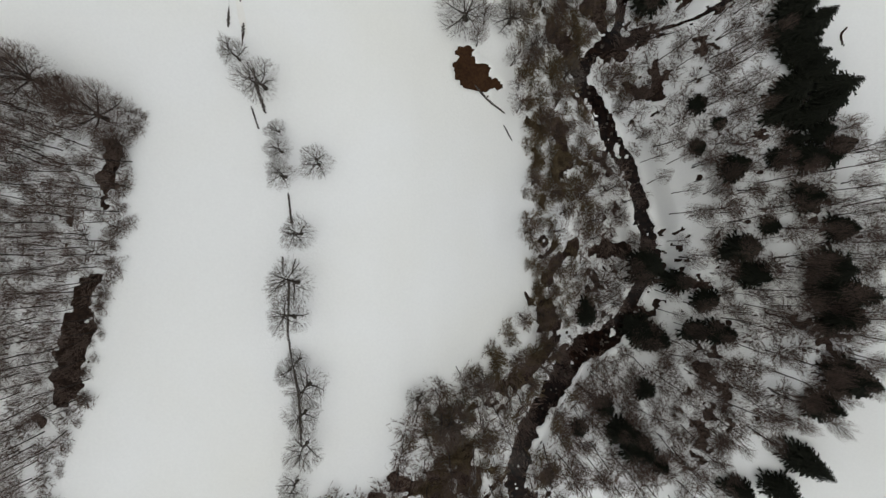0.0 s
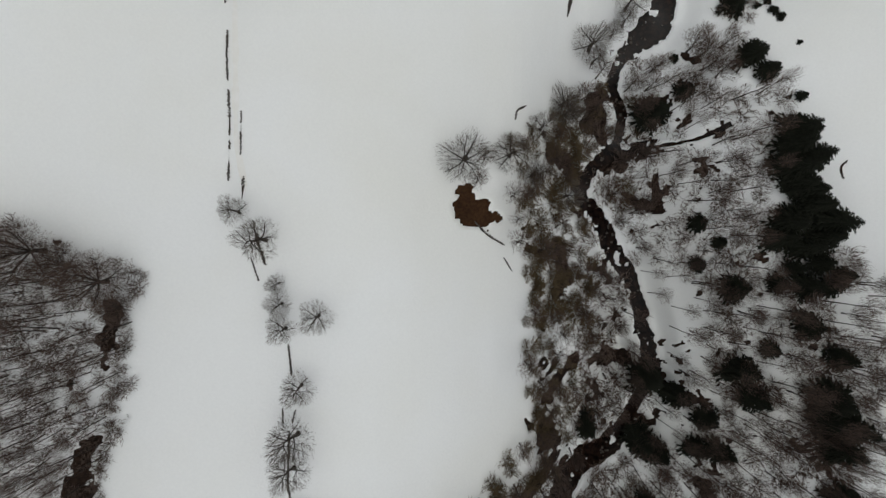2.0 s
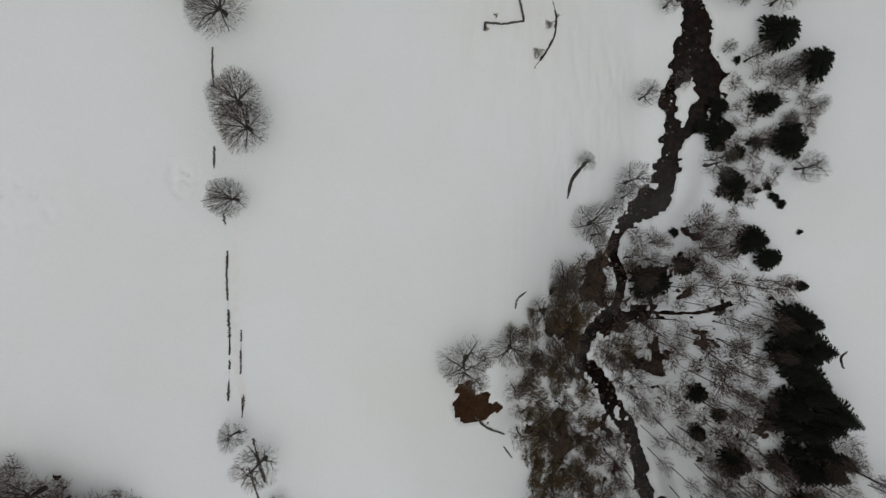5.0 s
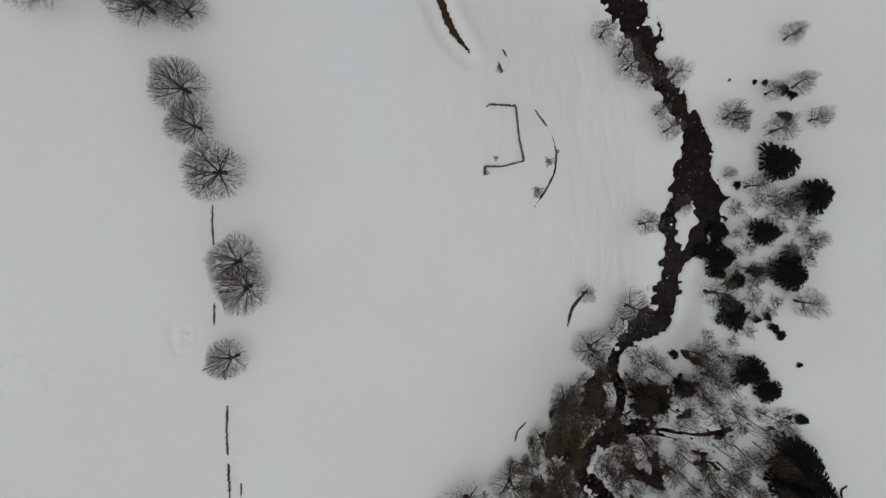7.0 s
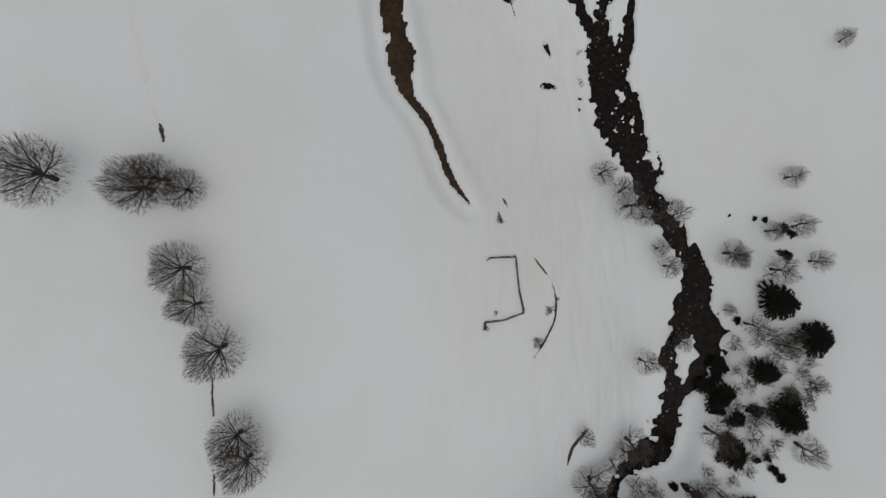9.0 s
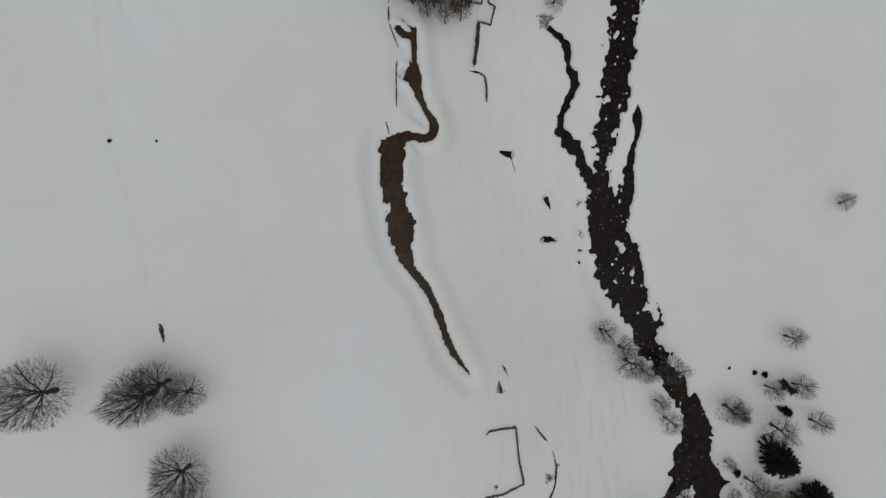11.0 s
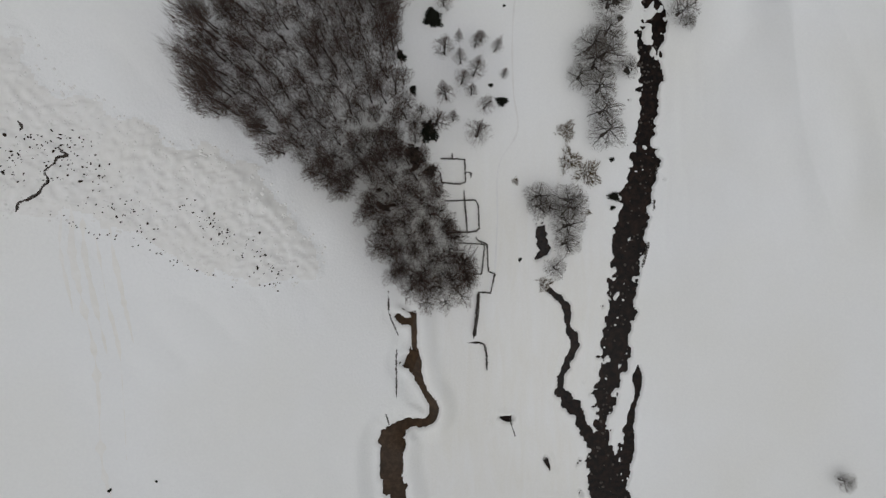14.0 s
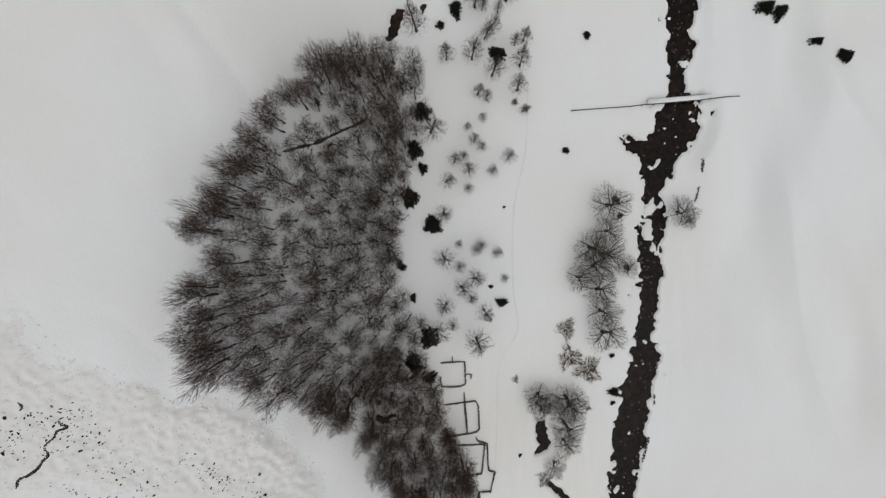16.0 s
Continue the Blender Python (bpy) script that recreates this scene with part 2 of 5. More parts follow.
STREAMS = [  # name, course, snow islands, material, label
    ("river", RIVER_LOWER + RIVER_UPPER, 0.40, WATER, "dark shallow river winding between snow banks"),
    ("river_channel", SIDE_CHANNEL_A, 0.45, WATER, "dark side channel of the river among snow islands"),
    ("river_channel", SIDE_CHANNEL_B, 0.6, WATER, "dark side channel of the river among snow islands"),
    ("river_channel", SIDE_CHANNEL_C, 0.7, WATER, "narrow dark channel beside the river"),
    ("river_channel", SIDE_CHANNEL_D, 0.5, WATER, "short dark backwater joining the river"),
    ("brook", BROOK, 1.0, WATER, "narrow brown-black brook flowing to the river"),
    ("muddy_stream", BROWN, 0.5, MUDDY, "brown muddy stream between snow banks"),
    ("muddy_stream", BROWN_B, 1.0, MUDDY, "brown muddy pool beside the stream"),
    ("muddy_stream", BROWN_C, 0.7, MUDDY, "brown muddy pool beside the stream"),
    ("tributary", TRIBUTARY, 0.25, WATER, "thin dark rivulet falling into the gorge"),
    ("pit", PIT, 1.0, WATER, "black open water hole in the snow"),
    ("pit", HOLE_A, 1.0, WATER, "small black hole melted in the snow"),
    ("pit", HOLE_B, 1.0, WATER, "small black hole melted in the snow"),
    ("pit", HOLE_C, 1.0, WATER, "small black hole melted in the snow"),
]
COURSES = []
for _name, _course, *_ in STREAMS:
    _c = smooth_course(_course)
    _z = land(_c[:, 0], _c[:, 1])
    if len(_z) > 12:
        _z = np.convolve(np.pad(_z, 5, mode="edge"), np.ones(11) / 11, "valid")
    if _name == "river_channel":     # level with the main river beside it
        _z = np.array([COURSES[0][np.argmin(np.hypot(COURSES[0][:, 0] - a, COURSES[0][:, 1] - b)), 3] - 0.02 for a, b in _c[:, :2]])
    COURSES.append(np.c_[_c, _z])

# bare strips where the snow has slid or melted off
RUST_PATCH = [(4.5, 38.2, 1.1), (5.7, 34.6, 2.8), (7.4, 33.8, 2.8), (12.3, 33.1, 0.6)]
BARE = [
    [(-55.6, 18.1, 0.7), (-55.8, 14.3, 0.9), (-56.5, 11.0, 0.6)],
    [(-58.1, -4.6, 0.7), (-59.4, -7.4, 1.2), (-60.6, -13.0, 2.1), (-61.5, -18.6, 2.1), (-62.8, -24.1, 1.4), (-63.7, -26.4, 0.6)],
    [(-56.5, 7.6, 0.4), (-56.5, 5.9, 0.4)],
    [(-65.7, -28.2, 0.8), (-66.1, -29.5, 0.6)],
    [(24.0, 49.5, 1.9), (31.1, 44.4, 2.6), (32.7, 41.7, 2.0)],
    [(50.3, 43.0, 1.6), (51.3, 36.5, 0.9), (45.0, 40.2, 1.1)],
    [(26.3, 26.9, 1.9), (28.0, 20.8, 1.9), (25.6, 16.7, 1.6)],
    [(37.0, -0.6, 1.2), (42.0, 0.3, 2.2), (46.0, -0.6, 1.3)],
    [(31.0, 1.0, 1.4), (25.2, -4.0, 1.9), (23.5, -6.5, 1.2)],
    [(21.6, -10.5, 1.3), (23.9, -15.6, 2.8), (25.5, -17.5, 1.8)],
    [(26.0, -21.5, 1.6), (23.0, -24.2, 2.4), (15.5, -27.8, 2.4), (10.0, -28.9, 1.0)],
    [(0.0, -31.8, 0.8), (1.8, -34.5, 1.5), (3.6, -40.8, 2.2), (5.0, -48.0, 1.8)],
    [(-9.0, -44.7, 1.6), (-2.7, -47.6, 1.6), (2.0, -52.0, 1.6)],
    [(52.0, -5.4, 1.2), (60.9, -9.0, 1.4)],
    [(59.8, -27.7, 1.4), (65.7, -33.6, 1.4)],
    [(36.0, 62.0, 2.6), (34.5, 57.0, 3.0), (38.0, 53.0, 2.0)],
    [(47.0, 58.0, 2.2), (49.5, 60.0, 2.0)],
    [(3.5, -46.0, 1.4), (-3.0, -44.0, 1.2)],
    [(40.0, 47.0, 1.6), (44.0, 49.0, 2.0), (47.0, 52.0, 1.5)],
    [(-7.6, 301.0, 0.1), (-8.4, 300.0, 0.5), (-10.2, 296.1, 0.4), (-11.8, 293.1, 0.2)],
    [(-3.6, 302.6, 0.3), (-3.9, 301.4, 0.3)],
    [(0.5, 300.4, 0.3), (-1.4, 298.6, 0.3)],
    RUST_PATCH,
]
# outlines of the woods, the gorge and the avalanche snow
FOREST_WEST = [(-65.4, 30.1), (-61.1, 29.6), (-56.8, 25.7), (-50.9, 25.4), (-48.7, 22.0), (-49.7, 12.3), (-51.2, 1.8), (-52.3, -5.1), (-54.5, -13.7),
    (-56.2, -24.0), (-59.4, -30.7), (-61.8, -39.2)]
FOREST_NORTH = [(-8.5, 290.5), (-17.3, 291.4), (-24.0, 286.9), (-30.7, 277.8), (-34.2, 272.1), (-36.3, 266.8), (-40.8, 257.4), (-34.4, 253.7), (-39.3,
    249.1), (-39.5, 240.7), (-38.2, 234.6), (-31.2, 230.9), (-22.8, 225.0), (-15.8, 221.1), (-9.5, 207.4), (-0.4, 202.1), (6.1, 206.4), (0.6, 220.5),
    (-2.5, 229.0), (-6.7, 241.6), (-8.7, 253.1), (-8.7, 260.3), (-5.6, 272.8), (-4.6, 280.1), (-4.0, 289.1)]
RAVINE = [(0.6, 41.9), (9.3, 48.2), (20.5, 55.1), (37.0, 67.7), (48.6, 71.7), (59.6, 71.1), (70.9, 57.0), (76.8, 41.5), (80.7, 27.0), (86.4, 24.6),
    (90.1, 2.5), (88.6, -18.2), (81.7, -36.2), (65.2, -45.5), (60.0, -60.0), (-30.0, -60.0), (-27.0, -46.0), (-9.0, -42.0), (-6.0, -29.0), (1.0, -22.5), (15.6, -19.8), (16.7, -3.9), (18.0, 19.0), (12.9, 35.7)]
DEBRIS = [(-73.2, 248.6), (-65.6, 245.2), (-61.6, 244.8), (-58.4, 238.2), (-52.0, 235.1), (-45.3, 231.8), (-36.7, 229.3), (-30.2, 225.7), (-26.9,
    220.6), (-22.0, 213.2), (-22.0, 206.9), (-28.9, 204.4), (-36.7, 206.0), (-45.5, 210.4), (-56.0, 215.9), (-67.2, 216.7), (-74.9, 217.7)]


def near(course, x, y):
    """Signed distance to the edge of a course, and the level of its centre line, at each point."""
    best, level = np.full(np.shape(x), 1e3), np.zeros(np.shape(x))
    c = np.asarray(course)
    for a, b in zip(c[:-1], c[1:]):
        d = b[:2] - a[:2]
        t = np.clip(((x - a[0]) * d[0] + (y - a[1]) * d[1]) / max(1e-6, d @ d), 0, 1)
        e = np.hypot(x - a[0] - t * d[0], y - a[1] - t * d[1]) - (a[2] + t * (b[2] - a[2]))
        m = e < best
        best = np.where(m, e, best)
        if len(a) > 3:
            level = np.where(m, a[3] + t * (b[3] - a[3]), level)
    return best, level


def local_width(course, x, y):
    """Half width of the course at the place of it nearest to each point."""
    best, wide = np.full(np.shape(x), 1e9), np.zeros(np.shape(x))
    for c in course[::2]:
        d = (x - c[0]) ** 2 + (y - c[1]) ** 2
        m = d < best
        best, wide = np.where(m, d, best), np.where(m, c[2], wide)
    return wide


def ground_form(x, y):
    """Bed height and snow depth over it, for arrays of points."""
    x, y = np.asarray(x, float), np.asarray(y, float)
    z = land(x, y)
    rugged = deep_inside(RAVINE, x, y, 7.0, 46)
    z = z + rugged * (1.0 * wave(x, y, 9, 1) + 0.5 * wave(x, y, 4, 2)) + 0.3 * wave(x, y, 26, 3) + 0.08 * wave(x, y, 5, 4)
    east = ease(48, 62, x) * ease(200, 225, y)
    z = z + east * (2.0 * wave(x * 1.0, y * 0.28, 8, 16) + 0.35 * wave(x, y * 0.4, 4, 17) + 2.0 * (1 - np.abs(wave(x + 0.25 * y, y * 0.22, 11, 43)))) + 0.12 * wave(x * 1.6, y * 0.25, 6, 18)
    west_field = ease(-14, -26, x) * ease(110, 135, y)
    z = z + west_field * (0.35 * np.abs(wave(x + 0.4 * y, y * 0.7, 8, 45)) + 0.10 * wave(x, y * 0.7, 2.6, 44))
    # ridges trodden and blown along the slope above the river, and old tracks in the meadow
    terraces = ease(14, 26, x) * ease(46, 38, x) * ease(60, 75, y) * ease(150, 120, y)
    z = z + terraces * (0.30 * np.abs(wave(x + 0.25 * y, y * 0.22, 3.0, 51)) + 0.16 * np.abs(wave(x - 0.1 * y, y * 0.3, 1.5, 52)))
    tracks = ease(-58, -66, x) * ease(6.0, 1.5, np.abs(y - 73 - 0.12 * (x + 68))) + ease(4, 1.5, np.hypot(x + 45, y - 77.5))
    z = z - tracks * 0.55 * ease(0.25, 0.75, np.abs(wave(x, y, 1.3, 53)))
    banks = ease(46, 49, x) * ease(58, 53, x) * ease(208, 218, y) * ease(258, 248, y)
    z = z + banks * 0.30 * np.abs(wave(x - 0.06 * y, y * 0.08, 1.9, 54))
    step = (27.1 * (y - 251.8) - 10.8 * (x - 48.6)) / 29.2
    z = z + 0.22 * ease(-0.9, 0.9, step) * ease(34, 8, step) * ease(46, 51, x) * ease(94, 72, x)
    deep = np.full(x.shape, 0.40)
    # forest floors: melted round the stems and down to the litter here and there
    w1, w2, w3, w4 = wave(x, y, 4.6, 5), wave(x, y, 1.9, 6), wave(x, y, 13, 7), wave(x, y, 0.9, 19)
    for poly, bare in ((FOREST_WEST, 0.42), (FOREST_NORTH, 0.5), (RAVINE, 0.26)):
        thin = ease(bare, bare + 0.2, 0.34 * w1 + 0.38 * w2 + 0.26 * w3 + 0.36 * w4)
        deep = deep - 0.75 * thin * deep_inside(poly, x, y, 3.0, 27)
    for course in BARE:
        box = (np.abs(x - course[0][0]) < 45) & (np.abs(y - course[0][1]) < 50)
        if box.any():
            e, _ = near(course, x[box], y[box])
            e = e + 0.9 * w2[box] + 0.9 * w1[box] + 0.8 * w4[box]
            deep[box] = np.minimum(deep[box], 0.40 - 0.8 * ease(0.3, -0.3, e))
    # tumbled avalanche snow
    edge = deep_inside(DEBRIS, x, y, 3.5, 20)
    lumps = np.abs(wave(x, y, 0.95, 8)) * 0.46 + np.abs(wave(x, y, 1.7, 9)) * 0.44 + np.abs(wave(x, y, 5.0, 10)) * 0.25 + 0.16 * wave(x, y, 0.75, 39)
    deep = deep + edge * (0.1 + lumps)
    for (name, _, island, mat, _), course in zip(STREAMS, COURSES):
        lo, hi = course[:, :2].min(0) - 9, course[:, :2].max(0) + 9
        box = (x > lo[0]) & (x < hi[0]) & (y > lo[1]) & (y < hi[1])
        if not box.any():
            continue
        bx, by = x[box], y[box]
        e, level = near(course, bx, by)
        narrow = local_width(course, bx, by)
        pull = ease(min(4.5, 1.2 + 1.2 * course[:, 2].max()), 0.2, e)
        z[box] = z[box] * (1 - pull) + level * pull
        calm = 0.55 + 0.45 * ease(60, 95, by) if name == "river" else 1.0
        e = e + calm * (0.5 * wave(bx, by, 2.8, 11) + 0.75 * wave(bx, by, 1.3, 12) + 0.55 * wave(bx, by, 0.75, 23)) * np.clip((0.36 if mat is MUDDY else 0.62) * narrow, 0.1, 1.15)
        wet = ease(0.30, -0.30, e)
        island = island - (0.16 * ease(68, 74, by) * ease(112, 106, by) if "river" in name else 0.0)
        isle = ease(0.0, 0.12, -island + 0.34 * wave(bx, by, 1.1, 13) + 0.36 * wave(bx, by, 2.8, 15) + 0.34 * wave(bx, by, 9.0, 14)) * ease(-0.1, -0.4, e)
        wet = wet * (1 - isle * (1 - ease(110, 114, by) * ease(142, 136, by)))
        if name == "river":      # small melt holes along the banks
            wet = np.maximum(wet, ease(0.57, 0.67, 0.55 * wave(bx, by, 1.5, 24) + 0.3 * wave(bx, by, 0.8, 25) + 0.25 * wave(bx, by, 14, 26)) * ease(2.6, 1.6, e) * ease(55, 85, by))
        deep[box] = deep[box] * (1 - wet) + wet * -0.75
    return z, deep


def sheet(name, xs, ys, z, mat, only=None):
    """One grid mesh over the plan, or only the cells that are wanted of it."""
    gx, gy = np.meshgrid(xs, ys)
    w, h = len(xs), len(ys)
    v = np.stack([gx, gy, z], -1).reshape(-1, 3)
    i = (np.arange(h - 1)[:, None] * w + np.arange(w - 1)).ravel()
    f = np.stack([i, i + 1, i + w + 1, i + w], 1)
    if only is not None:
        f = f[only.ravel()[f].any(1)]
        kept, f = np.unique(f, return_inverse=True)
        v, f = v[kept], f.reshape(-1, 4)
    me = bpy.data.meshes.new(name)
    me.vertices.add(len(v))
    me.vertices.foreach_set("co", v.ravel())
    me.loops.add(f.size)
    me.loops.foreach_set("vertex_index", f.ravel())
    me.polygons.add(len(f))
    me.polygons.foreach_set("loop_start", np.arange(len(f)) * 4)
    me.polygons.foreach_set("use_smooth", np.ones(len(f), bool))
    me.update()
    me.validate()
    me.materials.append(mat)
    return new(name, me)


FAR = np.array([106.0, 120, 150, 210, 350, 700, 1500, 2500])
gx = np.r_[-FAR[::-1], np.arange(-98, -75.5, 1.6), np.arange(-75, -20.2, 0.38), np.arange(-20, 14.9, 0.5), np.arange(15, 62, 0.34), np.arange(62.3, 84, 0.45), np.arange(84.5, 98.1, 1.2), FAR]
gy = np.r_[-62 - FAR[::-1] + 98, np.arange(-62, 203, 0.48), np.arange(203, 250, 0.34), np.arange(250, 318.1, 0.48), 318 + FAR - 98]
mx, my = np.meshgrid(gx, gy)
bed, depth = ground_form(mx.ravel(), my.ravel())
snow = sheet("ground", gx, gy, (bed + depth).reshape(mx.shape), SNOW)
snow.data.materials.append(DIRTY)
centre = np.zeros(len(snow.data.polygons) * 3)
snow.data.polygons.foreach_get("center", centre)
cx, cy = centre[0::3], centre[1::3]
tumbled = deep_inside(DEBRIS, cx, cy, 3.5, 20) + 0.35 * wave(cx, cy, 1.6, 42) > 0.35
snow.data.polygons.foreach_set("material_index", tumbled.astype(int))
tagged(snow, "snow-covered valley floor with wind streaks and rough debris", "ground", kind="structure")
sx = np.arange(-78, 92.1, 0.55)
sy = np.arange(-61, 317.1, 0.55)
nx, ny = np.meshgrid(sx, sy)
bed2, depth2 = ground_form(nx.ravel(), ny.ravel())
soil_z = bed2 - 0.12 - 0.9 * ease(-0.42, -0.68, depth2)
soil = sheet("ground_soil", sx, sy, soil_z.reshape(nx.shape), SOIL, (depth2 < 0.2).reshape(nx.shape))
rust_e, _ = near(RUST_PATCH, nx.ravel(), ny.ravel())
rust = sheet("ground_bracken", sx, sy, (bed2 - 0.07).reshape(nx.shape), PEAT, (rust_e < 1.6).reshape(nx.shape))
tagged(rust, "rust-brown flattened bracken laid bare below a tree", "ground", kind="structure")
tagged(soil, "dark brown soil and leaf litter under the snow", "soil", kind="structure")


SURFACE, DEPTH = (bed + np.maximum(depth, -0.1)).reshape(mx.shape), depth.reshape(mx.shape)


def cell(x, y):
    return int(np.clip(np.searchsorted(gy, y), 0, len(gy) - 1)), int(np.clip(np.searchsorted(gx, x), 0, len(gx) - 1))


def ground_z(x, y):
    """Height of the surface (snow, or soil where it is bare) at a place."""
    j, i = np.clip(np.searchsorted(gy, y), 1, len(gy) - 1), np.clip(np.searchsorted(gx, x), 1, len(gx) - 1)
    a, b = (x - gx[i - 1]) / (gx[i] - gx[i - 1]), (y - gy[j - 1]) / (gy[j] - gy[j - 1])
    return float((SURFACE[j - 1, i - 1] * (1 - a) + SURFACE[j - 1, i] * a) * (1 - b) + (SURFACE[j, i - 1] * (1 - a) + SURFACE[j, i] * a) * b)


def by_water(x, y):
    return any(DEPTH[cell(x + i, y + j)] < -0.45 for i in (-0.9, 0, 0.9) for j in (-0.9, 0, 0.9))


# water: level across, a little below the snow banks
for (name, _, _, mat, label), c in zip(STREAMS, COURSES):
    tan = np.gradient(c[:, :2], axis=0)
    tan /= np.maximum(1e-6, np.hypot(*tan.T))[:, None]
    side = np.c_[-tan[:, 1], tan[:, 0]]
    rows = []
    for k in np.linspace(-1, 1, 7):
        xy = c[:, :2] + side * (k * (c[:, 2] + 1.3))[:, None]
        rows.append(np.c_[xy, c[:, 3] - 0.16])
    v = np.stack(rows, 1).reshape(-1, 3)
    f = [(a * 7 + b, a * 7 + b + 1, a * 7 + b + 8, a * 7 + b + 7) for a in range(len(c) - 1) for b in range(6)]
    me = bpy.data.meshes.new(name)
    me.from_pydata(v.tolist(), [], f)
    me.polygons.foreach_set("use_smooth", np.ones(len(f), bool))
    me.materials.append(mat)
    tagged(new(name, me), label, "river" if "river" in name else "stream", kind="structure")


# ---- trees ----
rng = random.Random(11)


class Shape:
    """Vertices and faces gathered for one mesh."""

    def __init__(self):
        self.v, self.f = [], []

    def tube(self, pts, radii, n, close=True):
        t = (pts[-1] - pts[0]).normalized()
        a = t.orthogonal().normalized()
        b = t.cross(a)
        base = len(self.v)
        last = len(pts) - 1
        for k, (p, r) in enumerate(zip(pts, radii)):
            if k == last and close:
                self.v.append(tuple(p))
            else:
                self.v += [tuple(p + a * (r * math.cos(6.2832 * i / n)) + b * (r * math.sin(6.2832 * i / n))) for i in range(n)]
        for k in range(last):
            o = base + k * n
            for i in range(n):
                j = (i + 1) % n
                if k == last - 1 and close:
                    self.f.append((o + i, o + j, o + n))
                else:
                    self.f.append((o + i, o + j, o + n + j, o + n + i))

    def mesh(self, name, mat, smooth=True):
        me = bpy.data.meshes.new(name)
        me.from_pydata(self.v, [], self.f)
        if smooth:
            me.polygons.foreach_set("use_smooth", np.ones(len(self.f), bool))
        me.materials.append(mat)
        return me


# forms of bare tree, for a crown 1 m in radius: height of the fork, of the top, trunk radius, how far
# the crown opens (radians), limbs, branches, sprays, twigs, cover of the twigs, flattening of the crown
FORMS = {
    "spreading": (0.70, 2.55, 0.070, 1.50, 14, 90, 620, 8200, 0.90),       # old field tree, wide dome
    "bank": (0.55, 2.90, 0.085, 1.40, 10, 44, 300, 3000, 0.62),            # smaller, looser
    "sapling": (0.80, 5.60, 0.085, 1.40, 16, 44, 180, 1400, 0.85),         # slender, feathered along its stem
    "brush": (0.10, 1.3, 0.034, 1.45, 7, 18, 110, 760, 0.90),              # tangled shrub
    "thicket": (0.12, 1.4, 0.030, 1.45, 6, 12, 70, 460, 0.50),             # thin low undergrowth
    "pole": (4.20, 6.80, 0.042, 1.25, 7, 18, 90, 800, 0.50),               # crowded slender stem
    "forest": (1.00, 4.70, 0.052, 1.05, 9, 34, 240, 1800, 0.74),           # tall vase of fine twigs
}
LEADERS = {"sapling": 0.93, "forest": 0.55, "bank": 0.62, "pole": 0.9}     # how far up the crown the stem goes on


